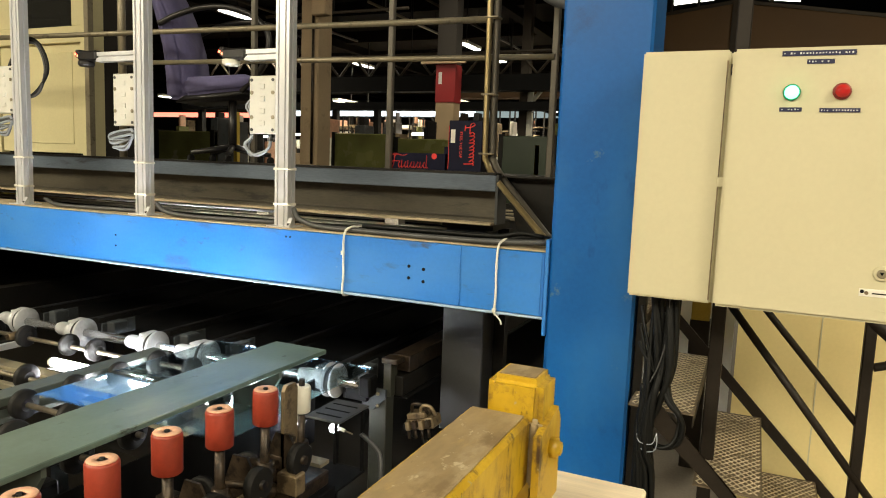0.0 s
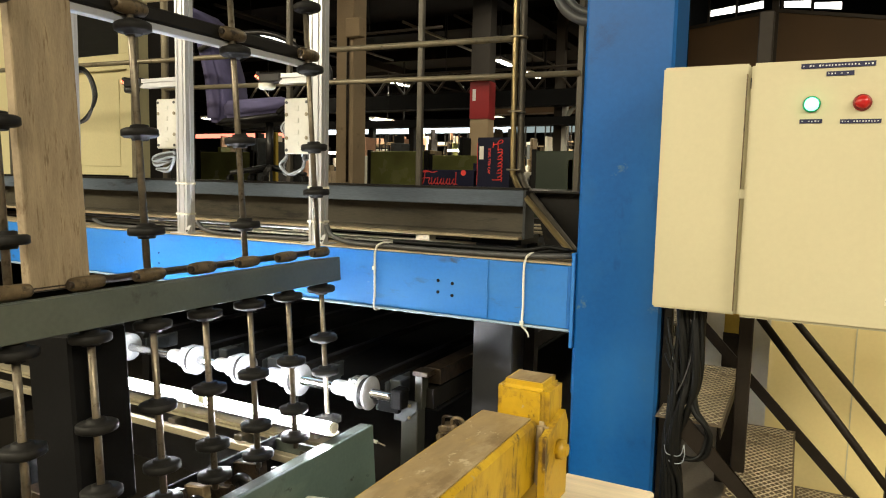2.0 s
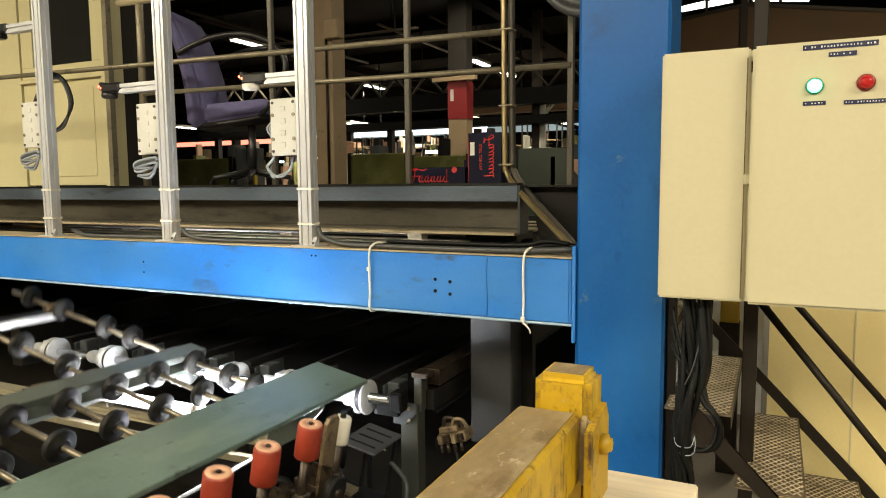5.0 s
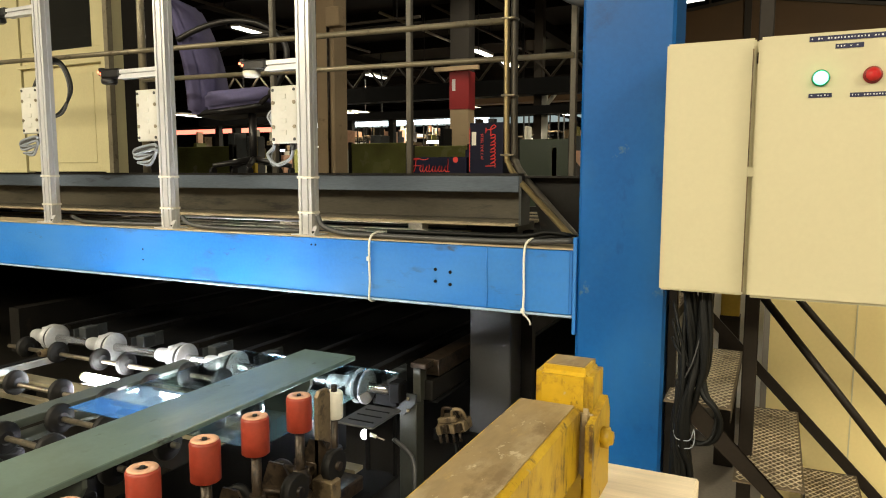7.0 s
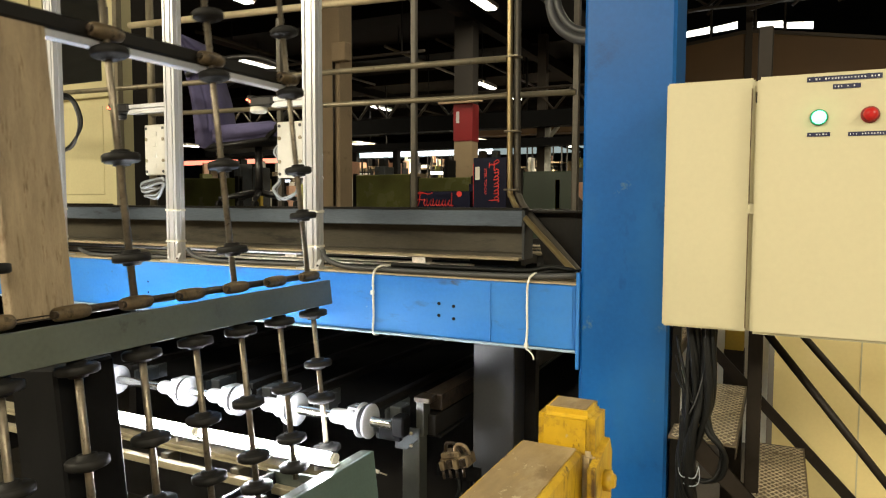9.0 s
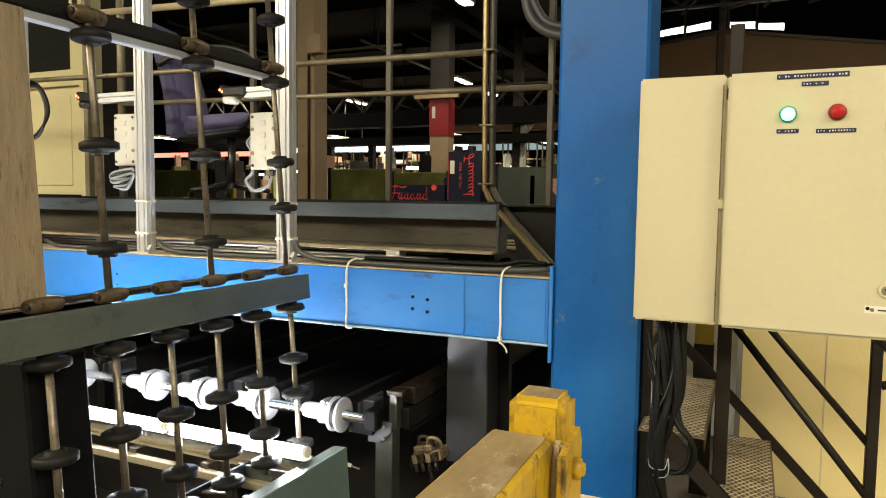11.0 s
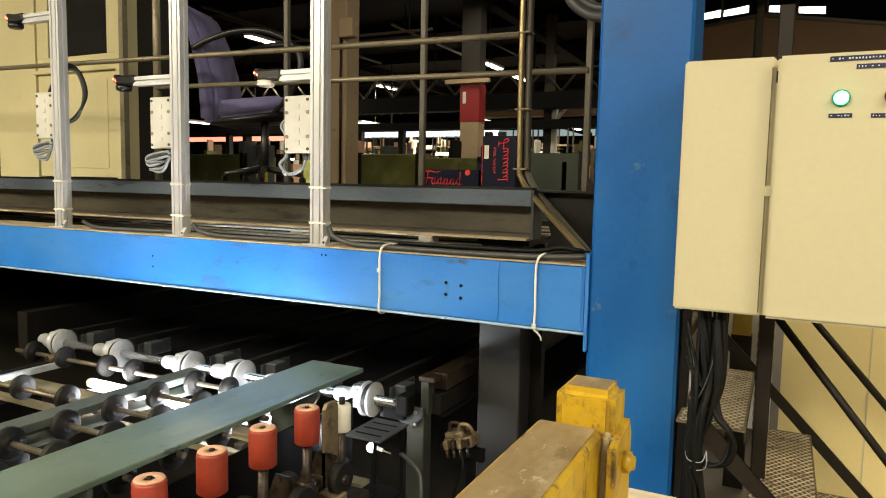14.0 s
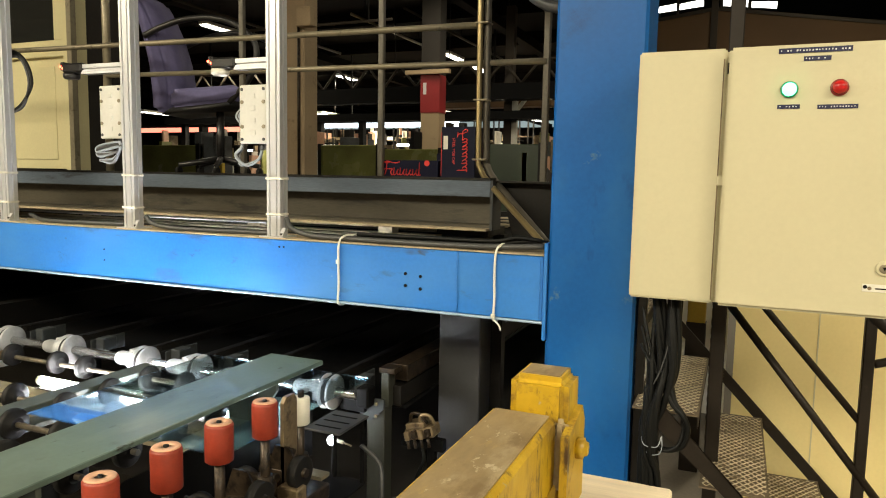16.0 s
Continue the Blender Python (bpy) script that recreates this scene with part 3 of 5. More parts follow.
sensor_post(-1.401, (-1.760, 2.248), 2.002, "B")
sensor_post(-2.358, (-2.815, 2.268), 2.030, "A")
sensor_post(-3.372, (-3.80, 2.70), 2.095, "C")
sensor_post(-4.31, None, 2.10, "C")
lo = thing("cable_loop", (-3.25, 0.1, 2.2), "loop of dark grey cable hung behind an upright", "cable", "cable loops")
for k in range(3):
    bm = B()
    hose(bm, [(-3.54, 0.12, 2.06), (-3.54 + 0.015 * k, 0.12, 2.22), (-3.45 + 0.012 * k, 0.12, 2.34), (-3.33, 0.12, 2.385 + 0.014 * k), (-3.23 + 0.012 * k, 0.11, 2.35), (-3.18 + 0.012 * k, 0.11, 2.22), (-3.24, 0.11, 2.09 + 0.01 * k), (-3.33, 0.10, 2.05)], 0.009, 7, 6)
    part("strand", bm, CABLE_BLACK if k else CABLE, lo)
# ---------------------------------------------------------------- control cabinet on the column
cab = thing("control_cabinet", (0.8, -0.14, 1.295), "cream enamelled steel electrical control cabinet with two doors", "cabinet")
part("body", boxed(0.40, 0.668, -0.215, 0.0, 1.298, 2.150, 0.006), CREAM, cab)
part("body", boxed(0.690, 1.203, -0.262, 0.0, 1.302, 2.144, 0.006), CREAM, cab)
d1 = part("door", box(B(), 0.392, 0.674, -0.240, -0.218, 1.298, 2.155, 0.006, 2), CREAM, cab)
d2 = part("door", box(B(), 0.683, 1.208, -0.290, -0.265, 1.300, 2.148, 0.009, 2), CREAM, cab)
# Thin dark strip draws the shadow line down the left door's edge.
part("door_edge_shadow", boxed(0.664, 0.668, -0.2418, -0.2395, 1.31, 2.12), BRACKET, d1)
part("hinge", boxed(0.664, 0.690, -0.252, -0.222, 1.70, 1.735, 0.003), CREAM, d1)
part("hinge_pin", cyl(B(), (0.684, -0.25, 2.07), (0.684, -0.25, 2.105), 0.006, 8), DARK, d1)
part("gap_strip", boxed(0.669, 0.6895, -0.225, -0.02, 1.30, 2.145), CREAM, cab)
YD = -0.290
def lens_lamp(x, z, m, rimm, nm):
    rim = part("lamp_rim", lathe(B(), (x, YD, z), (0, -1, 0), [(0, 0.026), (0.006, 0.026), (0.008, 0.022)], 22), rimm, cab)
    part("lens", lathe(B(), (x, YD - 0.008, z), (0, -1, 0), [(0, 0.021), (0.012, 0.020), (0.019, 0.014), (0.022, 0.006)], 22), m, rim, nm)
lens_lamp(0.863, 2.008, GREENLIT, GREENRIM, "lit green indicator lens")
lens_lamp(1.002, 2.010, REDLENS, mat("red_rim", (0.22, 0.015, 0.012), 0.35), "unlit red indicator lens")
rng = random.Random(4)
def tape(x0, x1, z, h, n):
    p = part("label_tape", boxed(x0, x1, YD - 0.0025, YD, z - h / 2, z + h / 2), TAPE, cab, "dark blue embossed label tape")
    w = (x1 - x0) / (n + 1)
    bm = B()
    for i in range(n):
        if rng.random() < 0.14:
            continue
        xx = x0 + (i + 0.65) * w
        box(bm, xx, xx + w * rng.uniform(0.3, 0.6), YD - 0.0030, YD - 0.0025, z - h * rng.uniform(0.08, 0.2), z + h * rng.uniform(0.1, 0.2))
    part("lettering", bm, INKWHITE, p)
tape(0.826, 1.030, 2.128, 0.016, 22)
tape(0.898, 0.974, 2.102, 0.014, 8)
tape(0.832, 0.896, 1.955, 0.013, 6)
tape(0.945, 1.056, 1.953, 0.013, 13)
def key_lock(x, z):
    k = part("lock", lathe(B(), (x, YD, z), (0, -1, 0), [(0, 0.024), (0.004, 0.024), (0.006, 0.020)], 22), CREAM, cab)
    part("barrel", lathe(B(), (x, YD - 0.006, z), (0, -1, 0), [(0, 0.014), (0.002, 0.014), (0.003, 0.011)], 18), RAIL, k)
    part("key_slot", hull_of([(x - 0.006, z + 0.005), (x + 0.006, z + 0.005), (x, z - 0.006)], "y", YD - 0.0105, YD - 0.009), BLACKPIT, k)
key_lock(1.155, 1.965)
key_lock(1.160, 1.457)
bp = part("badge", boxed(1.105, 1.195, YD - 0.002, YD, 1.383, 1.407, 0.0005), WHITEPL, cab, "white maker's plate")
part("badge_dot", cyl(B(), (1.113, YD - 0.003, 1.398), (1.113, YD - 0.002, 1.398), 0.006, 12), BLACKPIT, bp)
part("badge_ring", cyl(B(), (1.125, YD - 0.003, 1.394), (1.125, YD - 0.002, 1.394), 0.006, 12), BRACKET, bp)
part("badge_line", boxed(1.14, 1.192, YD - 0.003, YD - 0.002, 1.392, 1.396), DARK, bp)
part("badge_line", boxed(1.15, 1.19, YD - 0.0025, YD, 1.340, 1.341), CREAM, cab)

# cables hanging under the cabinet
# Dark strip set along the column's right edge.
fl = thing("column_flank", (0.41, 0.03, 0.0), "dark brown strip along the blue column's right edge", "post")
part("web", boxed(0.397, 0.430, 0.012, 0.05, 0.0, 1.62, 0.003), DARK, fl)
part("leg", boxed(0.397, 0.405, 0.05, 0.12, 0.0, 1.62, 0.002), BROWNSTEEL, fl)
bundle = thing("cable_bundle", (0.49, -0.15, 0.0), "tangled black cables tied with wire, hanging under the cabinet", "cable")
rng = random.Random(7)
TRUNK = [(0.547, -0.13, 1.31), (0.548, -0.15, 1.16), (0.542, -0.16, 1.02), (0.512, -0.17, 0.91), (0.488, -0.17, 0.81), (0.484, -0.165, 0.70), (0.50, -0.15, 0.60), (0.505, -0.14, 0.3), (0.51, -0.13, 0.01)]
LOOP = [(0.540, -0.15, 1.02), (0.553, -0.17, 0.92), (0.585, -0.18, 0.87), (0.603, -0.18, 0.82), (0.597, -0.18, 0.755), (0.557, -0.175, 0.725), (0.515, -0.165, 0.735), (0.475, -0.15, 0.80), (0.468, -0.14, 0.95)]
LEFT = [(0.488, -0.13, 1.31), (0.493, -0.14, 1.16), (0.495, -0.145, 1.05), (0.49, -0.15, 0.95), (0.472, -0.15, 0.82), (0.47, -0.15, 0.68), (0.475, -0.14, 0.3), (0.48, -0.13, 0.01)]
def strands(route, count, spread, r0, r1):
    """Cables that wander side by side along one route."""
    for k in range(count):
        a, w = rng.uniform(0, math.tau), rng.uniform(0.5, 1.3)
        pts = [(x + spread * math.cos(a + w * i), y + spread * math.sin(a + w * i), z + 0.004 * math.sin(3 * a + i)) for i, (x, y, z) in enumerate(route)]
        bm = B()
        hose(bm, pts, rng.uniform(r0, r1), 8, 6)
        part("strand", bm, CABLE_BLACK, bundle)
strands(TRUNK, 12, 0.020, 0.008, 0.013)
strands(LOOP, 5, 0.012, 0.006, 0.010)
strands(LEFT, 9, 0.020, 0.007, 0.012)
for pts in ([(0.43, -0.10, 1.24), (0.454, -0.14, 1.15), (0.475, -0.15, 1.08), (0.497, -0.155, 1.01), (0.51, -0.16, 0.93)],
            [(0.43, -0.11, 1.10), (0.457, -0.15, 1.063), (0.485, -0.155, 1.02), (0.516, -0.165, 0.985), (0.53, -0.16, 0.93)],
            [(0.43, -0.11, 1.17), (0.46, -0.14, 1.06), (0.465, -0.15, 0.95), (0.478, -0.15, 0.86)]):
    bm = B()
    hose(bm, pts, 0.006, 7, 6)
    part("strand", bm, CABLE_BLACK, bundle)
bm = B()
hose(bm, [(0.533, -0.158, 1.30), (0.537, -0.168, 1.16), (0.514, -0.18, 1.04), (0.488, -0.182, 0.97)], 0.0028, 6, 6)
part("thin_lead", bm, CABLE, bundle, "thin grey lead")
bm = B()
hose(bm, [(0.452, -0.165, 0.765), (0.464, -0.19, 0.742), (0.49, -0.195, 0.737), (0.515, -0.19, 0.742), (0.526, -0.18, 0.78)], 0.0019, 5, 4)
hose(bm, [(0.526, -0.18, 0.78), (0.53, -0.188, 0.745), (0.522, -0.192, 0.715), (0.49, -0.192, 0.706), (0.468, -0.18, 0.715)], 0.0019, 5, 4)
part("tie_wire", bm, CABLE_LIGHT, bundle, "pale tie wire twisted round the bundle")

# ---------------------------------------------------------------- stair, its rail and the cream partition
stair = thing("steel_stair", (0.9, 0.28, 0.0), "steep brown steel stair with tread-plate steps", "stair")
Y0, Y1 = -0.16, 0.75
GO, RISE, XE, ZE = 0.250, 0.262, 0.648, 0.868
for i in range(-2, 4):
    xr, z = XE + i * GO, ZE - i * RISE
    y0 = Y0 if xr > 0.5 else 0.32
    st = part("tread", boxed(xr - 0.235, xr, y0, Y1, z - 0.006, z), CHECKER, stair, "steel tread plate with raised diamond pattern")
    part("nosing", boxed(xr - 0.004, xr, y0, Y1, z - 0.05, z - 0.006), BROWNSTEEL, st)
    bm = B()
    xa, xb = xr - 0.225, xr - 0.008
    for fam in (1, -1):
        c = -0.3
        while c < 1.3:
            # a ridge along x = xa + u, y = y0 + c + fam * 1.5 * u
            u0, u1 = 0.0, xb - xa
            k = 1.5 * fam
            lo, hi = sorted(((0.012 - c) / k, (Y1 - y0 - 0.012 - c) / k))
            u0, u1 = max(u0, lo), min(u1, hi)
            if u1 - u0 > 0.01:
                p, q = Vector((xa + u0, y0 + c + k * u0, z)), Vector((xa + u1, y0 + c + k * u1, z))
                side = Vector((-(q - p).y, (q - p).x, 0)).normalized() * 0.0031
                up = Vector((0, 0, 0.0022 + 0.0002 * fam))
                vs = [bm.verts.new(v) for v in (p - side, p + side, q + side, q - side, p + up, q + up)]
                bm.faces.new((vs[0], vs[4], vs[5], vs[3]))
                bm.faces.new((vs[1], vs[2], vs[5], vs[4]))
            c += 0.042
    part("ridge_lattice", bm, RIDGE, st, "worn bright diamond ridges")
sl = RISE / GO
def stringer(ya, yb, xa, xb, w=0.17, drop=0.0):
    za, zb = ZE - drop - (xa - XE) * sl, ZE - drop - (xb - XE) * sl
    return hull_of([(xa, za + 0.03), (xb, zb + 0.03), (xb, max(0, zb + 0.03 - w * 1.4)), (xa, za + 0.03 - w * 1.4)], "y", ya, yb)
part("stringer", stringer(Y0 - 0.012, Y0, 0.50, 1.40, 0.075, 0.135), BROWNSTEEL, stair)
part("stringer", stringer(Y1, Y1 + 0.012, -0.2, 1.42, 0.05), BROWNSTEEL, stair)
def sl_rail(name, x0, z0, x1, z1, y, r):
    part(name, cyl(B(), (x0, y, z0), (x1, y, z1), r, 12), BROWNSTEEL, stair)
sl_rail("handrail", 0.70, 1.245, 1.45, 0.295, 0.30, 0.016)
sl_rail("mid_rail", 0.62, 1.487, 1.236, 0.772, 0.31, 0.014)
part("rail_post", boxed(1.216, 1.256, 0.29, 0.33, 0.0, 1.40, 0.004), BROWNSTEEL, stair)
part("rail_post", boxed(0.668, 0.720, 0.10, 0.15, 0.0, 2.4, 0.004), BROWNSTEEL, stair)
bm = B()
hose(bm, [(1.256, 0.31, 1.02), (1.32, 0.31, 1.05), (1.36, 0.31, 1.13), (1.35, 0.31, 1.22), (1.28, 0.31, 1.26)], 0.017, 8, 6)
part("rail_bend", bm, BROWNSTEEL, stair)
rp = thing("rail_newel", (1.318, 0.0, 0), "brown steel end post with a bent handrail", "post")
part("shaft", cyl(B(), (1.318, 0.0, 0.0), (1.318, 0.0, 1.12), 0.024, 12), BROWNSTEEL, rp)
bm = B()
hose(bm, [(1.318, 0.0, 1.10), (1.312, 0.0, 1.14), (1.28, 0.0, 1.185), (1.20, 0.0, 1.255), (1.05, 0.0, 1.40), (0.9, 0.02, 1.55)], 0.024, 10, 5)
part("bend", bm, BROWNSTEEL, rp)

solid("partition_wall", boxed(0.76, 6.0, 0.90, 0.98, 0.0, 2.24), CREAM_WALL, "cream painted partition panel wall", kind="structure")
for x in (1.12, 2.1, 3.1):
    solid("trim_joint", boxed(x, x + 0.006, 0.8975, 0.902, 0.0, 2.24), CREAM, "thin joint strip of the partition", kind="structure")
yp = thing("yellow_post", (0.62, 1.5, 0), "dull yellow steel guard post", "post")
part("shaft", boxed(0.50, 0.60, 1.45, 1.55, 0.0, 2.3, 0.006), YSTEEL, yp)
# Added dark cover, hiding the yellow in the darkness below the tread.
part("dark_cover", boxed(0.496, 0.604, 1.446, 1.554, 0.0, 0.90, 0.004), BROWNSTEEL, yp)
bm = B()
for k in range(3):
    hose(bm, [(0.66 + 0.008 * math.cos(i * 1.3 + k * 2.1), 0.80 + 0.008 * math.sin(i * 1.3 + k * 2.1), 1.4 - i * 0.03) for i in range(34)], 0.005, 5, 2)
part("wire_rope", bm, BRACKET, stair, "twisted steel wire rope")
sheet = solid("pale_sheet", boxed(0.05, 0.72, 2.6, 2.68, 0.0, 1.75), WHITEPL, "pale wrapped goods standing behind the stair", "goods")

# ---------------------------------------------------------------- yellow guard rail before the camera, with timber
gr = thing("yellow_guard_rail", (0.48, -1.75, 0.0), "worn yellow steel guard rail with capped post", "guard rail")
part("post", box(B(), 0.438, 0.526, -1.802, -1.716, 0.0, 1.424, 0.012, 3), YELLOW, gr)
part("cap_wear", box(B(), 0.453, 0.511, -1.787, -1.731, 1.4235, 1.4250, 0.0006), YELLOWTOP, gr)
part("rail", boxed(0.412, 0.512, -2.75, -1.804, 1.262, 1.370, 0.006), YELLOW, gr)
part("rail_top_wear", boxed(0.421, 0.503, -2.75, -1.810, 1.370, 1.3718), YELLOWTOP, gr, "paint rubbed to brown on the rail's top")
part("side_plate", hull_of([(-1.835, 1.225), (-1.722, 1.225), (-1.722, 1.345), (-1.74, 1.372), (-1.835, 1.352)], "x", 0.526, 0.537), YELLOW, gr)
part("weld_bead", box(B(), 0.508, 0.530, -1.812, -1.796, 1.26, 1.368, 0.007, 2), YELLOWTOP, gr)
bt = part("bolt", lathe(B(), (0.537, -1.775, 1.318), (1, 0, 0), [(0, 0.016), (0.011, 0.016), (0.013, 0.011), (0.017, 0.010)], 6), YELLOW, gr)
part("post_foot", boxed(0.38, 0.60, -1.86, -1.63, 0.0, 0.015), YELLOW, gr)
tb = thing("timber_stack", (0.64, -1.75, 0.0), "stack of pale raw timber boards beside the rail", "timber")
for i in range(9):
    z1 = 1.212 - i * 0.135
    bm = box(B(), 0.505, 0.664, -1.97 + 0.01 * (i % 3), -1.615 + 0.012 * (i % 2), max(0, z1 - 0.13), z1, 0.004)
    part("board", bm, WOOD, tb)
# ---------------------------------------------------------------- walkway deck behind the beam: girder, deck, rails
gd = thing("steel_girder", (-2.2, 0.45, 1.46), "dark grey steel channel girder along the walkway edge", "girder")
part("top_band", boxed(-7.0, -0.385, 0.45, 0.468, 1.618, 1.700, 0.003), GIRDERTOP, gd, "grey-blue upper band")
part("channel", hull_of([(0.47, 1.464), (0.47, 1.478), (0.535, 1.484), (0.535, 1.690), (0.56, 1.690), (0.56, 1.464)], "x", -7.0, -0.385), GIRDERWEB, gd, "dusty brown-grey web")
part("lower_flange", boxed(-7.0, -0.385, 0.40, 0.56, 1.452, 1.464, 0.002), DUSTY, gd, "dusty lower flange")
part("end_plate", boxed(-0.385, -0.372, 0.45, 0.58, 1.455, 1.70), GREYSTEEL, gd)
part("top_strip", boxed(-7.0, -0.385, 0.446, 0.56, 1.700, 1.712), DARK, gd)
solid("walkway_deck", boxed(-7.0, -0.40, 0.565, 2.1, 1.655, 1.695), DARK, "dark steel walkway deck behind the girder", kind="structure")
gs = thing("gusset_plate", (-0.2, 0.5, 1.45), "dark slanting steel plate between girder and column", "plate")
part("plate", hull_of([(-0.37, 1.69), (-0.05, 1.69), (0.02, 1.42), (-0.30, 1.42)], "y", 0.56, 0.57), DARK, gs)
part("top_edge", boxed(-0.37, 0.02, 0.50, 0.62, 1.69, 1.70), DARK, gs)
sp = thing("support_column", (-0.55, 0.6, 0.0), "smooth grey steel support column under the girder", "column")
part("shaft", boxed(-0.665, -0.435, 0.50, 0.72, 0.0, 1.42, 0.006), SUPPORT, sp)
part("flange", boxed(-0.435, -0.375, 0.66, 0.72, 0.0, 1.42), DARK, sp)
part("head_plate", boxed(-0.68, -0.40, 0.48, 0.74, 1.42, 1.46), DARK, sp)

YR = 0.62
def pipe(p0, p1, r, m, name, label, cat="rail", group="walkway rails"):
    t = thing(name, p0, label, cat, group)
    part("tube", cyl(B(), p0, p1, r, 14), m, t)
    return t
guard = thing("walkway_railing", (-2, YR, 1.695), "grey tubular steel guard railing along the walkway", "railing")
part("rail", cyl(B(), (-7.0, YR, 2.585), (-0.50, YR, 2.484), 0.017, 12), RAIL, guard)
part("rail", cyl(B(), (-3.13, YR, 2.332), (-0.17, YR, 2.289), 0.015, 12), RAIL, guard)
part("top_rail", cyl(B(), (-3.32, YR, 2.950), (-0.50, YR, 2.855), 0.022, 12), RAILTOP, guard)
for x in (-4.95, -2.035, -1.094, -0.172):
    part("upright", boxed(x - 0.016, x + 0.016, YR + 0.0, YR + 0.032, 1.695, 2.86 if x < -0.5 else 3.4, 0.004), UPRIGHT, guard)
part("upright", cyl(B(), (-3.147, YR + 0.02, 1.695), (-3.147, YR + 0.02, 3.6), 0.026, 12), RAIL, guard)
cd = thing("conduit", (-0.55, 0.56, 1.5), "warm galvanised conduit pipes bent down from the railing to the beam", "pipe")
for k in range(2):
    bm = B()
    ox, oy = 0.03 * k, 0.03 * k
    hose(bm, [(-0.510 + ox, 0.58 + oy, 3.6), (-0.507 + ox, 0.58 + oy, 2.6), (-0.500 + ox, 0.58 + oy, 1.86), (-0.485 + ox, 0.57 + oy, 1.765), (-0.41 + ox, 0.50 + oy, 1.685), (-0.17 + ox * 0.5, 0.26 + oy, 1.53), (-0.0 + ox * 0.2, 0.08 + oy, 1.425)], 0.015 if k == 0 else 0.019, 9, 8)
    part("pipe", bm, UPRIGHT if k else BRASS, cd)
for z in (2.48, 2.10, 1.80):
    part("clip", boxed(-0.530, -0.455, 0.562, 0.63, z, z + 0.010, 0.003), RAIL, cd)
hc = thing("hose_coil", (-0.2, 0.5, 2.85), "thick black hose looped from the railing post", "hose")
for k in range(2):
    bm = B()
    hose(bm, [(-0.14, 0.55, 3.2), (-0.235 + 0.03 * k, 0.5, 2.95), (-0.262 + 0.03 * k, 0.47, 2.74), (-0.225 + 0.03 * k, 0.46, 2.59 + 0.03 * k), (-0.11, 0.45, 2.505 + 0.04 * k), (0.08, 0.42, 2.49 + 0.03 * k)], 0.026 - 0.006 * k, 10, 7)
    part("tube", bm, CABLE, hc)

# shoe boxes on the walkway
def shoe_box(name_label, x0, x1, z0, z1, y0, y1):
    t = thing("shoe_box", ((x0 + x1) / 2, (y0 + y1) / 2, z0), name_label, "box", "shoe boxes")
    part("carton", boxed(x0, x1, y0, y1, z0, z1, 0.002), NAVY, t)
    return t
def squiggle(parent, u0, u1, v0, v1, y, upright, seed):
    """A flowing script-like mark, drawn as strokes without letters."""
    rngs = random.Random(seed)
    bm = B()
    n = 6
    w, h = (u1 - u0) / n, v1 - v0
    line = [(0.10, 0.95), (0.9, 1.0), (0.45, 0.9), (0.35, 0.45), (0.05, 0.05), (-0.25, 0.2), (0.1, 0.5), (0.8, 0.5)]
    for i in range(1, n):
        top = 1.0 if i == n - 1 else rngs.uniform(0.5, 0.6)
        line += [(i + 0.30, 0.5), (i + 0.08, 0.3), (i + 0.25, 0.06), (i + 0.55, 0.22), (i + 0.62, top), (i + 0.56, 0.12), (i + 0.85, 0.1)]
    pts = [(u0 + w * a, v0 + h * b) for a, b in line]
    if upright:
        pts = [(v0 + v1 - b, u0 + u1 - a) for a, b in pts]
    hose(bm, [(a, y, b) for a, b in pts], 0.0030, 5, 4)
    part("print", bm, INKRED, parent, "flowing red printed mark")
YB = 0.66
sb = shoe_box("navy shoe box lying on its side, with red print", -1.130, -0.760, 1.695, 1.800, YB, YB + 0.22)
squiggle(sb, -1.085, -0.855, 1.715, 1.79, YB - 0.001, False, 2)
swash = B()
hose(swash, [(-1.10, YB - 0.001, 1.775), (-1.07, YB - 0.001, 1.795), (-1.02, YB - 0.001, 1.785), (-0.99, YB - 0.001, 1.792)], 0.003, 5, 4)
part("swash", swash, INKRED, sb)
part("print_dot", lathe(B(), (-0.825, YB, 1.785), (0, -1, 0), [(0, 0.016), (0.001, 0.016)], 14), INKRED, sb)
sb2 = shoe_box("navy shoe box standing on end, with red print and label", -0.737, -0.546, 1.695, 1.978, YB - 0.01, YB + 0.12)
squiggle(sb2, 1.735, 1.955, -0.645, -0.585, YB - 0.011, True, 3)
part("label", boxed(-0.725, -0.70, YB - 0.0115, YB - 0.0098, 1.86, 1.93), WHITEPL, sb2)
part("line", boxed(-0.738, -0.735, YB - 0.0115, YB - 0.0098, 1.72, 1.95), INKRED, sb2)
tx = bpy.data.curves.new("print_words", "FONT")
tx.body, tx.size, tx.extrude = "STEEL TOE CAP", 0.020, 0.0006
tx.materials.append(INKRED)
to = new("print_words", tx)
to.parent = sb2
to.matrix_parent_inverse = Matrix.Translation(-sb2.location)
to.matrix_basis = pose(-0.672, YB - 0.0115, 1.92, 90, 90, 0)
dkb = shoe_box("small dark carton beside the shoe boxes", -0.79, -0.742, 1.695, 1.84, YB + 0.05, YB + 0.25)

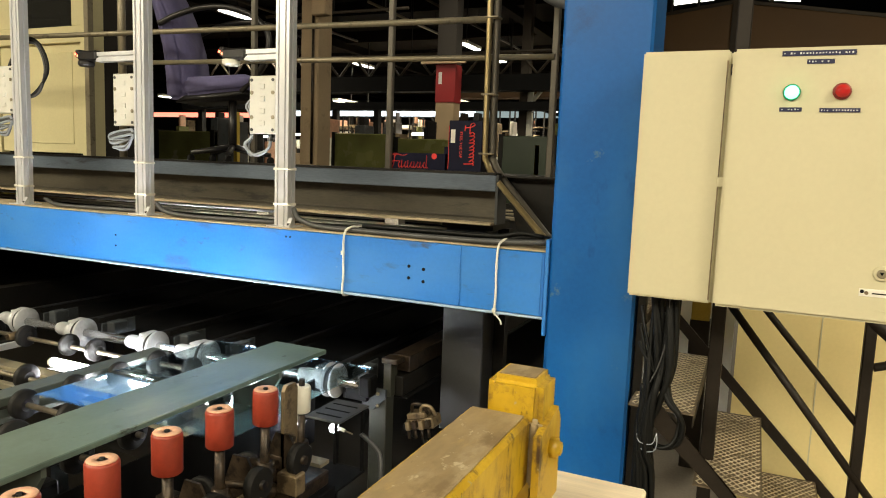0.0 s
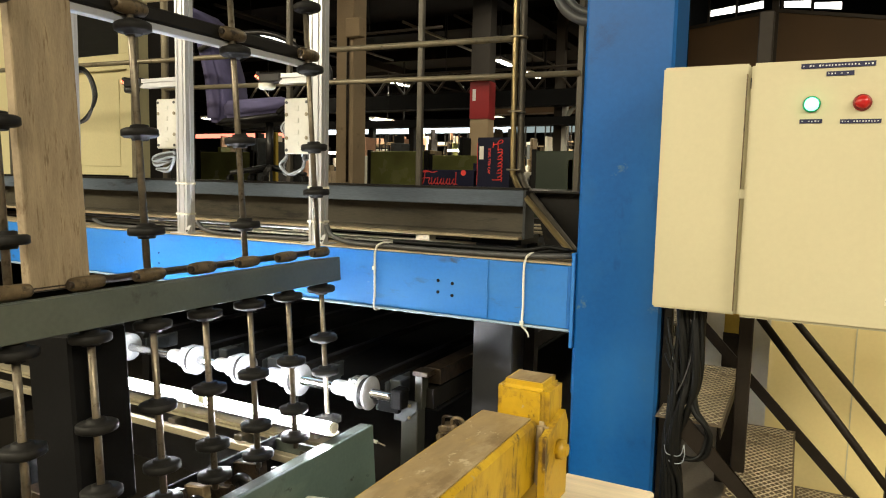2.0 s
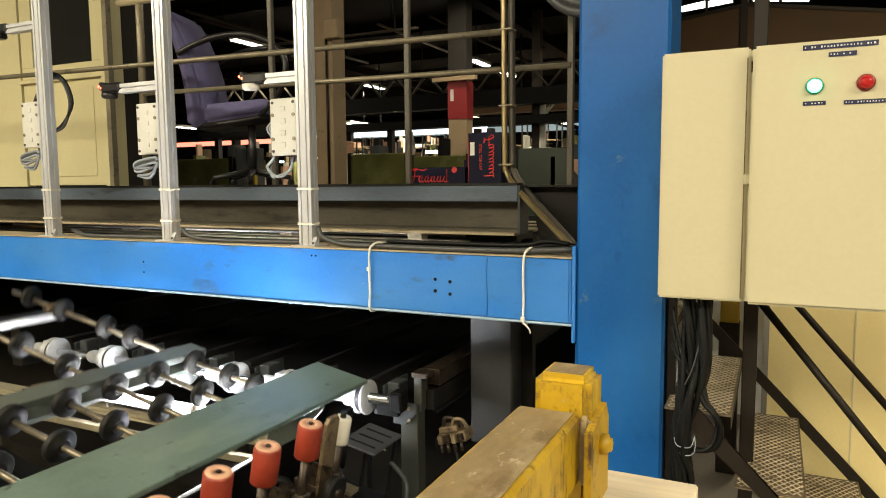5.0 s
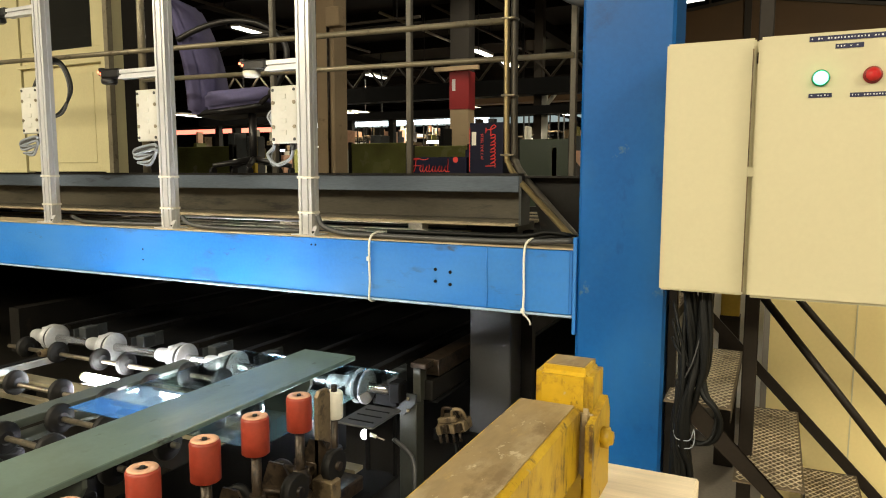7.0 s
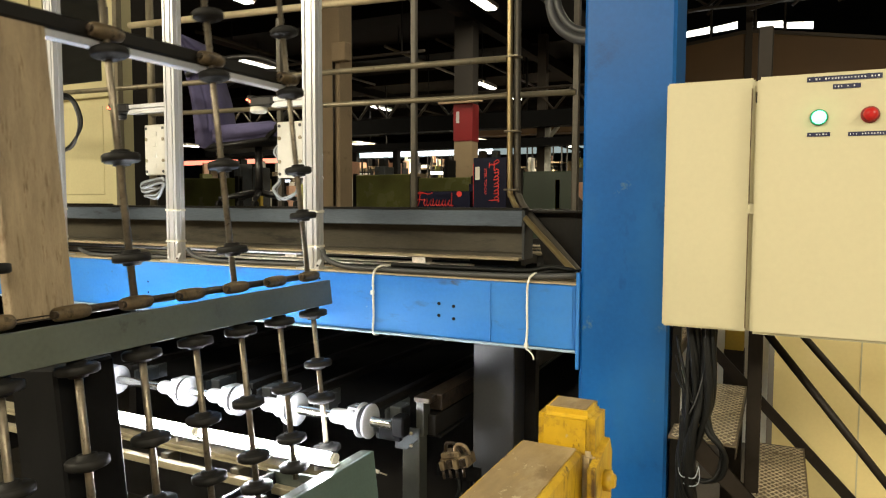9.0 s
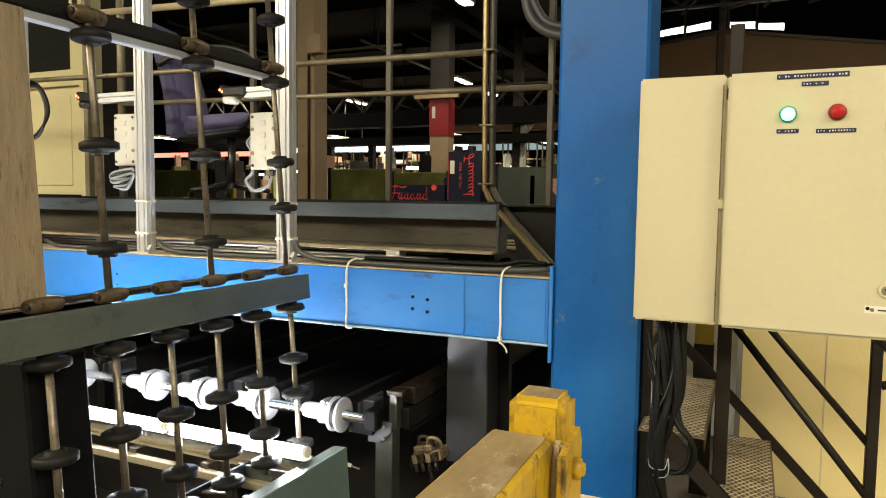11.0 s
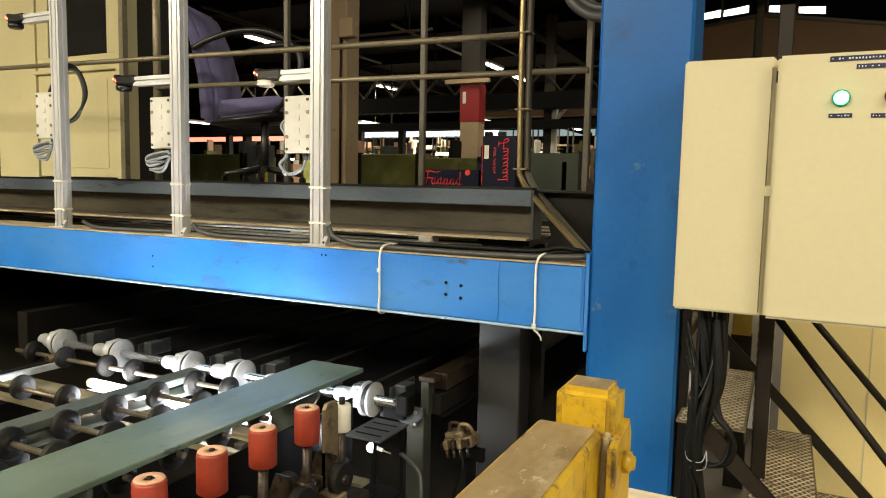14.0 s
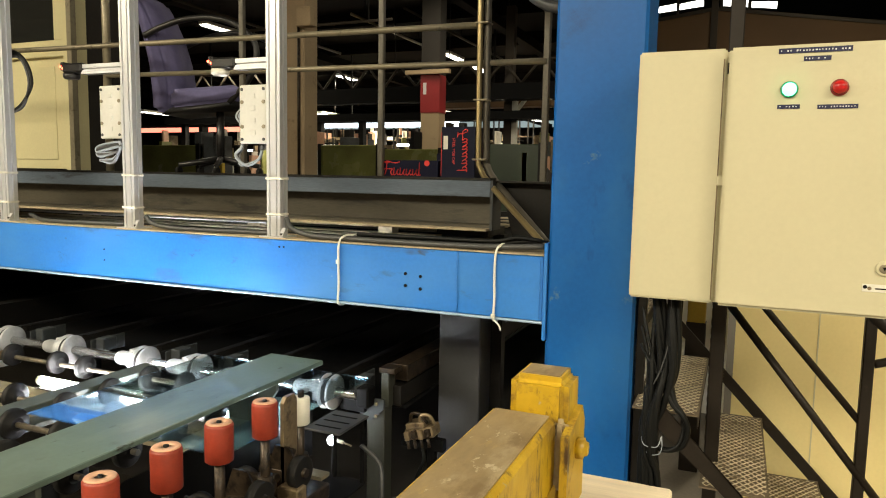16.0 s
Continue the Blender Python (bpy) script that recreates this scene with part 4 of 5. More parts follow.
# office chair on the walkway
ch = thing("office_chair", (-2.62, 1.10, 1.695), "office chair with purple-grey fabric seat and black loop arms", "chair")
def pad(outline, y0, y1, bev):
    bm = hull_of(outline, "y", y0, y1)
    bmesh.ops.bevel(bm, geom=bm.edges[:], offset=bev, segments=3, affect="EDGES", clamp_overlap=True)
    for f in bm.faces:
        f.smooth = True
    return bm
CX, CY = -2.86, 0.87
def turned(bm):
    """Turns a chair part, built facing along x, away from the beam."""
    m = Matrix.Translation((CX, CY, 0)) @ Matrix.Rotation(radians(16), 4, "Z") @ Matrix.Translation((-CX, -CY, 0))
    bmesh.ops.transform(bm, matrix=m, verts=bm.verts[:])
    return bm
BACK = [(CX - 0.115, 2.12), (CX + 0.01, 2.12), (CX + 0.015, 2.30), (CX - 0.005, 2.45), (CX - 0.06, 2.64), (CX - 0.14, 2.82), (CX - 0.20, 2.915), (CX - 0.255, 2.935), (CX - 0.25, 2.86), (CX - 0.19, 2.66), (CX - 0.14, 2.45), (CX - 0.125, 2.28)]
part("backrest", turned(pad(BACK, CY, CY + 0.42, 0.028)), CHAIR, ch)
part("seat", turned(pad([(CX + 0.02, 2.145), (CX + 0.44, 2.19), (CX + 0.51, 2.225), (CX + 0.52, 2.27), (CX + 0.48, 2.30), (CX + 0.10, 2.275), (CX + 0.02, 2.265)], CY - 0.01, CY + 0.42, 0.028)), CHAIR, ch)
part("seat_pan", turned(pad([(CX - 0.06, 2.10), (CX + 0.42, 2.145), (CX + 0.46, 2.20), (CX + 0.02, 2.15)], CY + 0.01, CY + 0.43, 0.008)), CHAIRDK, ch)
for s in (-1, 1):
    bm = B()
    y = CY - 0.03 if s < 0 else CY + 0.47
    hose(bm, [(CX - 0.14, y, 2.615), (CX - 0.02, y, 2.67), (CX + 0.16, y, 2.72), (CX + 0.36, y, 2.725), (CX + 0.53, y, 2.67), (CX + 0.63, y, 2.57), (CX + 0.64, y, 2.46), (CX + 0.58, y - s * 0.02, 2.33), (CX + 0.42, y - s * 0.06, 2.18)], 0.020, 9, 6)
    part("armrest", turned(bm), CHAIRDK, ch)
CY = 1.10
part("gas_column", cyl(B(), (CX + 0.25, CY, 1.80), (CX + 0.25, CY, 2.13), 0.028, 12), CHAIRDK, ch)
for k in range(5):
    a = k * math.tau / 5 + 0.3
    bm = B()
    cyl(bm, (CX + 0.25, CY, 1.81), (CX + 0.25 + 0.28 * math.cos(a), CY + 0.28 * math.sin(a), 1.76), 0.024, 8, 0.016)
    leg = part("leg", bm, CHAIRDK, ch)
    part("castor", cyl(B(), (CX + 0.25 + 0.28 * math.cos(a) - 0.012, CY + 0.28 * math.sin(a), 1.722), (CX + 0.25 + 0.28 * math.cos(a) + 0.012, CY + 0.28 * math.sin(a), 1.722), 0.026, 12), BLACK, leg)

# cabin with door on the walkway
cb = thing("cabin", (-5.0, 1.5, 1.695), "cream painted control cabin with a half-glazed door", "cabin")
part("wall", boxed(-7.4, -5.62, 1.42, 1.50, 1.70, 4.2), CABIN, cb)
part("corner_post", boxed(-4.49, -4.35, 1.38, 1.50, 1.70, 4.2, 0.004), CABIN, cb)
# Side wall coloured near-black to match the darkness beside the cabin.
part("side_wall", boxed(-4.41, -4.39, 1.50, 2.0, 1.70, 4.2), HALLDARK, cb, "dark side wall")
door = part("door", boxed(-5.60, -4.51, 1.43, 1.47, 1.72, 2.68, 0.004), CABIN, cb)
for z0, z1 in ((2.68, 2.80), (3.85, 4.0)):
    part("rail", boxed(-5.60, -4.51, 1.425, 1.475, z0, z1, 0.004), CABIN, door)
for x0, x1 in ((-5.60, -5.44), (-4.65, -4.51)):
    part("stile", boxed(x0, x1, 1.425, 1.475, 2.80, 3.85, 0.004), CABIN, door)
part("pane", boxed(-5.44, -4.65, 1.445, 1.452, 2.80, 3.85), WINGLASS, door)
part("drip_ledge", boxed(-5.62, -4.49, 1.39, 1.43, 2.655, 2.69, 0.004), CABIN, door)
part("raised_panel", boxed(-5.44, -4.65, 1.422, 1.431, 1.80, 2.58, 0.003), CABIN, door)
part("hinge", boxed(-4.58, -4.50, 1.40, 1.43, 3.30, 3.42, 0.003), RUST, door)
part("door_frame", boxed(-4.51, -4.49, 1.40, 1.50, 1.70, 4.2), BRACKET, cb)
# Back wall near-black too, so the glazing looks dark inside.
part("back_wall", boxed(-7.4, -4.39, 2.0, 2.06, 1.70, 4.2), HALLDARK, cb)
part("roof", boxed(-7.4, -4.33, 1.36, 2.1, 4.2, 4.28), CABIN, cb)
cp = thing("cabin_post", (-4.3, 1.35, 1.695), "slim grey steel upright before the cabin", "post")
part("shaft", boxed(-4.34, -4.29, 1.30, 1.35, 1.695, 4.3), RAIL, cp)

# stored bars and rollers behind the beam, under the girder
rk = thing("roller_bed", (-3, 1.6, 1.30), "bed of dark steel rollers seen under the girder", "conveyor")
for i in range(18):
    y = 0.72 + i * 0.13
    bm = B()
    cyl(bm, (-6.5, y, 1.375), (-0.75, y, 1.375), 0.011, 10)
    part("roller", bm, (RAIL, RAILTOP, DARK)[i % 3], rk)
part("side_frame", boxed(-6.6, -0.7, 3.05, 3.12, 1.28, 1.42), DARK, rk)
for i, x in enumerate((-5.8, -4.4, -3.4, -2.0, -1.1)):
    part("carrier", boxed(x, x + 0.09, 0.62, 0.70, 1.40, 1.447, 0.004), YSTEEL if i == 1 else RAILTOP, rk)
rng = random.Random(5)
for k in range(16):
    y = 0.58 + 0.085 * k
    z = 1.412 + rng.uniform(-0.006, 0.022)
    xa, xb = -6.4 + rng.uniform(0, 2.5), -0.9 - rng.uniform(0, 1.2)
    part("stored_pipe", cyl(B(), (xa, y, z), (xb, y + rng.uniform(-0.05, 0.05), z), rng.uniform(0.005, 0.011), 7), (ALU, RAILTOP, DARK, WOOD, RAIL, RAILTOP)[k % 6], rk)
# ---------------------------------------------------------------- belt conveyor running away under the beam
SY, SZ = 0.06, 0.656
cv = thing("belt_conveyor", (-1.9, 1.5, 0.0), "dark belt conveyor with white pulleys on a polished drive shaft", "conveyor")
shaft = part("drive_shaft", cyl(B(), (-3.6, SY, SZ), (-0.885, SY, SZ), 0.025, 16), SHINY, cv)
PULX = (-1.05, -1.495, -1.88, -2.26, -2.85, -3.38)
for i, x in enumerate(PULX):
    prof = [(-0.034, 0.03), (-0.030, 0.080), (-0.026, 0.086), (-0.018, 0.086), (-0.016, 0.072), (0.016, 0.072), (0.018, 0.086), (0.026, 0.086), (0.030, 0.080), (0.034, 0.03)]
    pl = part("pulley", lathe(B(), (x, SY, SZ), (1, 0, 0), prof, 28), PULLEY, shaft, "white toothed belt pulley")
    bm = B()
    lathe(bm, (x - 0.20, SY, SZ), (1, 0, 0), [(0, 0.034), (0.02, 0.040), (0.10, 0.040), (0.102, 0.055), (0.135, 0.055), (0.137, 0.046), (0.165, 0.046)], 20)
    part("bearing", bm, PULLEY, shaft)
    bm = B()
    # belt: over the pulley, away on top and back below
    n, r = 14, 0.0735
    top = []
    for k in range(n + 1):
        a = math.pi / 2 + math.pi * k / n
        top.append((SY + r * math.cos(a), SZ + r * math.sin(a)))
    outer = [(6.0, SZ + r)] + top + [(6.0, SZ - r)]
    r0 = [bm.verts.new((x - 0.0135, *p)) for p in outer]
    r1 = [bm.verts.new((x + 0.0135, *p)) for p in outer]
    for k in range(len(outer) - 1):
        f = bm.faces.new((r0[k], r0[k + 1], r1[k + 1], r1[k]))
    part("belt", bm, BELT, cv)
    part("side_plate", boxed(x + 0.05, x + 0.062, SY + 0.09, SY + 0.34, SZ - 0.05, SZ + 0.04, 0.004), GREYSTEEL, cv)
    part("tension_block", boxed(x + 0.062, x + 0.13, SY + 0.12, SY + 0.22, SZ - 0.03, SZ + 0.05, 0.006), GREYSTEEL, cv)
    part("guide_rail", boxed(x - 0.018, x + 0.018, SY + 0.10, 6.0, SZ + 0.035, SZ + 0.066), DARK, cv)
    part("bearing_block", boxed(x - 0.10, x - 0.045, SY - 0.02, SY + 0.06, SZ + 0.03, SZ + 0.062, 0.003), PULLEY if i else CLEARG, cv)
part("collar", lathe(B(), (-1.16, SY, SZ), (1, 0, 0), [(0, 0.034), (0.05, 0.034), (0.06, 0.046), (0.075, 0.046)], 20), SHINY, shaft)
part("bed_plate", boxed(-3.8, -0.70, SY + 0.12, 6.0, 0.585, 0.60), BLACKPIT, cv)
part("side_beam", boxed(-0.80, -0.70, 0.20, 6.0, 0.715, 0.795, 0.003), RUST, cv)
part("side_ledge", boxed(-0.80, -0.715, 0.16, 6.0, 0.60, 0.70, 0.003), DARK, cv)
part("corner_post", boxed(-0.868, -0.772, 0.10, 0.18, 0.0, 0.600, 0.004), DKPOST, cv)
part("corner_bracket", boxed(-0.800, -0.757, 0.115, 0.18, 0.600, 0.775, 0.003), DKPOST, cv)
part("corner_gusset", hull_of([(-0.90, 0.535), (-0.835, 0.535), (-0.77, 0.60), (-0.77, 0.645), (-0.90, 0.645)], "y", 0.085, 0.099), GREYSTEEL, cv)
for bz in (0.56, 0.62):
    part("bolt", lathe(B(), (-0.81, 0.085, bz), (0, -1, 0), [(0, 0.010), (0.006, 0.010), (0.008, 0.006)], 6), RAIL, cv)
part("cross_arm", boxed(-1.02, -0.90, 0.10, 0.14, 0.560, 0.590, 0.003), GREYSTEEL, cv)
part("corner_cap", boxed(-0.80, -0.715, 0.09, 0.18, 0.775, 0.80, 0.003), RUST, cv)
part("bearing_seat", boxed(-0.98, -0.86, 0.06, 0.16, 0.575, 0.645, 0.004), BLACKPIT, cv)
part("bearing_seat", boxed(-0.885, -0.82, 0.02, 0.10, 0.61, 0.71, 0.008), BLACKPIT, cv)
for dx in (0.02, 0.06):
    part("bolt", cyl(B(), (-0.86 + dx, 0.092, 0.60), (-0.86 + dx, 0.10, 0.60), 0.008, 8), RAIL, cv)
part("far_frame", boxed(-3.9, -3.8, 0.1, 6.0, 0.5, 0.8), DARK, cv)
for x in (-3.85, -2.3):
    part("leg", boxed(x - 0.04, x + 0.04, 1.0, 1.08, 0, 0.6), DARK, cv)
# Black panels added to keep the space under the beam dark.
solid("dark_back_panel", boxed(-14.0, 0.3, 6.05, 6.15, 0.0, 1.30), BLACKPIT, "added black panel keeping the space under the walkway dark", kind="structure")
solid("dark_side_panel", boxed(-14.1, -14.0, -0.5, 6.1, 0.0, 1.27), BLACKPIT, "added black panel hiding the lit floor past the machine", kind="structure")
solid("dark_soffit", boxed(-14.0, -0.68, 0.75, 6.1, 1.262, 1.275), BLACKPIT, "added black sheet keeping the conveyor space dark", kind="structure")

dv = thing("cable_connector", (-0.62, 0.25, 0.40), "dusty tan cable connector block on the machine frame", "connector")
TILT = Matrix.Translation((-0.63, 0.24, 0.48)) @ Matrix.Rotation(radians(-14), 4, "Y") @ Matrix.Translation((0.63, -0.24, -0.48))
def tilted(bm):
    bmesh.ops.transform(bm, matrix=TILT, verts=bm.verts[:])
    return bm
part("body", tilted(boxed(-0.715, -0.565, 0.20, 0.30, 0.435, 0.490, 0.006)), BRACKET, dv)
part("cover", tilted(boxed(-0.70, -0.60, 0.19, 0.28, 0.490, 0.520, 0.006)), BRACKET, dv)
for k in range(4):
    part("plug", tilted(boxed(-0.708 + k * 0.037, -0.684 + k * 0.037, 0.172, 0.20, 0.44 + 0.008 * (k % 2), 0.484, 0.003)), RUST if k % 2 else BRACKET, dv)
    part("pin", tilted(cyl(B(), (-0.696 + k * 0.037, 0.176, 0.40), (-0.696 + k * 0.037, 0.18, 0.44), 0.008, 7)), RUST, dv)
for k in range(2):
    bm = B()
    hose(bm, [(-0.69 + 0.05 * k, 0.22, 0.50), (-0.675 + 0.05 * k, 0.20, 0.555), (-0.63 + 0.05 * k, 0.20, 0.56), (-0.60 + 0.04 * k, 0.22, 0.515)], 0.009, 7, 5)
    part("lead", bm, BRACKET if k else RUST, dv)
part("arm", boxed(-0.76, -0.53, 0.262, 0.30, 0.36, 0.42), BLACKPIT, dv)
part("post", boxed(-0.62, -0.58, 0.27, 0.30, 0.0, 0.36), BLACKPIT, dv)
bm = B()
hose(bm, [(-0.62, 0.2, 0.42), (-0.60, 0.19, 0.34), (-0.64, 0.19, 0.24), (-0.66, 0.2, 0.08)], 0.009, 7, 5)
part("lead", bm, CABLE_BLACK, dv)

# ---------------------------------------------------------------- lamp bar under the tilting table
lb = thing("tube_lamp", (-1.8, -0.31, 0.55), "row of lit white tubes on a cream aluminium bar", "lamp")
for i in range(2):
    xa = -2.62 + i * 0.828
    tb_ = part("tube", cyl(B(), (xa + 0.02, -0.312, 0.600), (xa + 0.80, -0.312, 0.600), 0.023, 14), TUBE, lb, "lit white tube")
    for xe in (xa, xa + 0.80):
        part("end_cap", cyl(B(), (xe, -0.312, 0.600), (xe + 0.02, -0.312, 0.600), 0.025, 12), WHITEPL, tb_)
# Tray added under each tube to keep direct light off the bars.
for xa in (-2.62, -1.792):
    part("tray", hull_of([(-0.350, 0.574), (-0.340, 0.562), (-0.284, 0.562), (-0.274, 0.574), (-0.278, 0.574), (-0.287, 0.566), (-0.337, 0.566), (-0.346, 0.574)], "x", xa, xa + 0.820), ALU_DARK, lb, "added dark tray shielding the bars from the tubes")
part("bar", hull_of([(-0.36, 0.50), (-0.27, 0.50), (-0.27, 0.513), (-0.282, 0.513), (-0.282, 0.520), (-0.27, 0.520), (-0.27, 0.535), (-0.36, 0.535), (-0.36, 0.522), (-0.35, 0.522), (-0.35, 0.513), (-0.36, 0.513)], "x", -3.6, -0.985), BARS, lb)
part("bar", boxed(-3.6, -0.985, -0.44, -0.40, 0.44, 0.475, 0.003), BARS, lb)
for x in (-2.45, -1.95, -1.5, -1.1):
    part("bracket", boxed(x, x + 0.05, -0.41, -0.33, 0.42, 0.50, 0.003), ALU_DARK, lb)
    part("clip", boxed(x + 0.02, x + 0.035, -0.33, -0.295, 0.535, 0.562), ALU, lb)
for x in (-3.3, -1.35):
    part("stand", boxed(x, x + 0.05, -0.40, -0.35, 0.0, 0.44, 0.003), ALU_DARK, lb)

# dark frame under the table
fr = thing("table_frame", (-2.0, -1.2, 0.0), "dark greasy steel base frame under the tilting table", "machine frame")
for y in (-1.9, -1.0):
    part("cross_beam", boxed(-3.4, -1.0, y, y + 0.10, 0.16, 0.30, 0.004), RUST, fr)
part("long_beam", boxed(-1.36, -1.28, -2.6, -0.55, 0.06, 0.16, 0.004), RUST, fr)
part("long_beam", boxed(-3.3, -3.2, -2.6, -0.2, 0.30, 0.42, 0.004), DARK, fr)
for x in (-3.3, -2.2):
    for y in (-1.9, -0.7):
        part("leg", boxed(x, x + 0.09, y, y + 0.09, 0.0, 0.30), DARK, fr)
part("diagonal", hull_of([(-2.4, 0.42), (-2.32, 0.45), (-1.5, 0.16), (-1.58, 0.12)], "y", -1.3, -1.24), BRACKET, fr)
cyp = thing("lift_cylinder", (-2.30, -0.95, 0.0), "dark pneumatic cylinder standing behind the table", "cylinder")
part("barrel", lathe(B(), (-2.30, -0.95, 0.0), (0, 0, 1), [(0, 0.085), (0.42, 0.085), (0.43, 0.075), (0.46, 0.075), (0.47, 0.05)], 28), BLACKPIT, cyp)

# ---------------------------------------------------------------- the tilting roller table
PX, PZ = -1.269, 0.497
table = thing("tilting_table", (PX, -0.9, PZ), "tilting roller table of grey-green channels, rods and black wheels", "roller table")
YN, YF = -2.75, -0.075
part("plank", boxed(-1.300, -1.006, YN, YF, 0.828, 0.849, 0.003), GREEN, table, "wide grey-green painted steel plate")
part("plank_lip", boxed(-1.300, -1.283, YN, YF, 0.775, 0.830), GREENSIDE, table)
part("channel", boxed(-2.120, -2.005, YN, YF, 0.664, 0.700, 0.003), GREENSIDE, table, "grey-green steel channel")
part("channel_back", boxed(-2.114, -2.012, YN, YF - 0.02, 0.588, 0.612, 0.003), GREENSIDE, table)
part("top_profile", boxed(-3.048, -3.022, YN, YF - 0.05, 0.600, 0.636, 0.003), ALU, table, "aluminium profile")
part("top_beam", boxed(-3.105, -3.050, YN, YF - 0.05, 0.596, 0.642, 0.008), DARK, table, "dark steel bar")
RZ = 0.662
RODY = [-0.186 - 0.241 * i for i in range(10)]
WHEEL = lambda x, y, r=0.065: lathe(B(), (x - 0.016, y, RZ), (1, 0, 0), [(-0.012, 0.022), (-0.010, 0.030), (0, 0.032), (0.001, r - 0.007), (0.006, r), (0.026, r), (0.031, r - 0.007), (0.032, 0.032), (0.042, 0.028)], 20)
rng = random.Random(11)
for i, y in enumerate(RODY):
    rod = part("rod", cyl(B(), (-2.06, y, RZ), (-1.28, y, RZ), 0.0125, 10), ROD, table, "worn steel rod")
    for x in ((-1.34, -1.576, -1.74, -1.975) if i == 0 else (-1.335, -1.46, -1.68, -1.972)):
        part("wheel", WHEEL(x, y), BLACK, rod, "black rubber wheel")
    part("clamp_block", lathe(B(), (-2.150, y - 0.060, RZ), (0, 1, 0), [(0, 0.016), (0.006, 0.021), (0.03, 0.024), (0.09, 0.024), (0.114, 0.021), (0.12, 0.016)], 14), CLAMP, table, "tan bearing block")
    part("clamp_screw", cyl(B(), (-2.150, y - 0.072, RZ + 0.012), (-2.150, y - 0.056, RZ + 0.012), 0.012, 8), RUST, table)
    if i % 2 == 0:
        rod2 = part("rod", cyl(B(), (-3.46, y, RZ - 0.012), (-2.14, y, RZ - 0.008), 0.0125, 10), ROD, table, "worn steel rod")
        for x in ((-2.434, -2.644, -3.005, -3.289) if i == 0 else (-2.303, -2.645, -3.005, -3.25)):
            part("wheel", WHEEL(x, y, 0.062), BLACK, rod2, "black rubber wheel")
        part("clamp_block", lathe(B(), (-3.075, y - 0.062, RZ - 0.008), (0, 1, 0), [(0, 0.018), (0.006, 0.024), (0.03, 0.028), (0.09, 0.028), (0.118, 0.024), (0.124, 0.018)], 14), CLAMP, table, "tan bearing block")
        part("clamp_screw", cyl(B(), (-3.075, y - 0.074, RZ + 0.0), (-3.075, y - 0.058, RZ + 0.0), 0.012, 8), RUST, table)
part("cross_bar", cyl(B(), (-2.150, YN, RZ - 0.035), (-2.150, YF - 0.02, RZ - 0.035), 0.014, 8), RUST, table)
part("timber_board", boxed(-3.05, -2.14, -1.56, -1.36, 0.598, 0.64, 0.004), WOODPOST, table, "weathered brown timber board")
for y in (-2.5, -1.5, -0.4):
    part("hinge_arm", hull_of([(-1.30, 0.48), (-1.23, 0.48), (-1.03, 0.79), (-1.03, 0.829), (-1.28, 0.829), (-1.29, 0.62)], "y", y, y + 0.018), GREENSIDE, table)
part("drive_housing", boxed(-1.98, -1.36, -1.42, -1.20, 0.36, 0.590, 0.01), BLACKPIT, table, "black drive housing under the rods")
part("pivot_shaft", cyl(B(), (PX, YN, PZ), (PX, YF - 0.02, PZ), 0.022, 12), RUST, table)
# ---------------------------------------------------------------- side guide: red rollers on stems with brackets
gx = -0.735
GX0, GZ0 = -1.014, 0.665
guide = thing("side_guide", (GX0, -1.3, GZ0), "side guide of red rubber rollers on greasy brown stems", "roller guide")
# Black sheet added to hide the brightly lit pit floor below the rollers.
part("dark_backing", boxed(-0.92, -0.665, -2.6, -0.56, 0.40, 0.415, 0.003), BLACKPIT, guide)
# Black panel added to block tube light from the roller guide.
part("light_skirt", boxed(-1.03, -1.022, -2.6, -0.14, 0.415, 0.720), BLACKPIT, table)
rng = random.Random(31)
for k in range(16):
    y = -2.0 + k * 0.088
    x = -0.90 + 0.03 * (k % 3)
    part("mechanism_block", boxed(x, x + rng.uniform(0.05, 0.12), y, y + rng.uniform(0.03, 0.07), 0.415, rng.uniform(0.52, 0.645), 0.006), RUST if k % 4 else BRACKET, guide)
    if k % 2:
        part("mechanism_pin", cyl(B(), (x + 0.02, y + 0.03, 0.62), (x + 0.16, y + 0.03, 0.64), rng.uniform(0.010, 0.020), 10), RUST, guide)
part("base_bar", boxed(gx - 0.02, gx + 0.07, -2.1, -0.55, 0.46, 0.52, 0.006), RUST, guide)
part("mount", boxed(gx - 0.0, gx + 0.10, -2.1, -0.55, 0.30, 0.46, 0.004), BLACKPIT, guide)
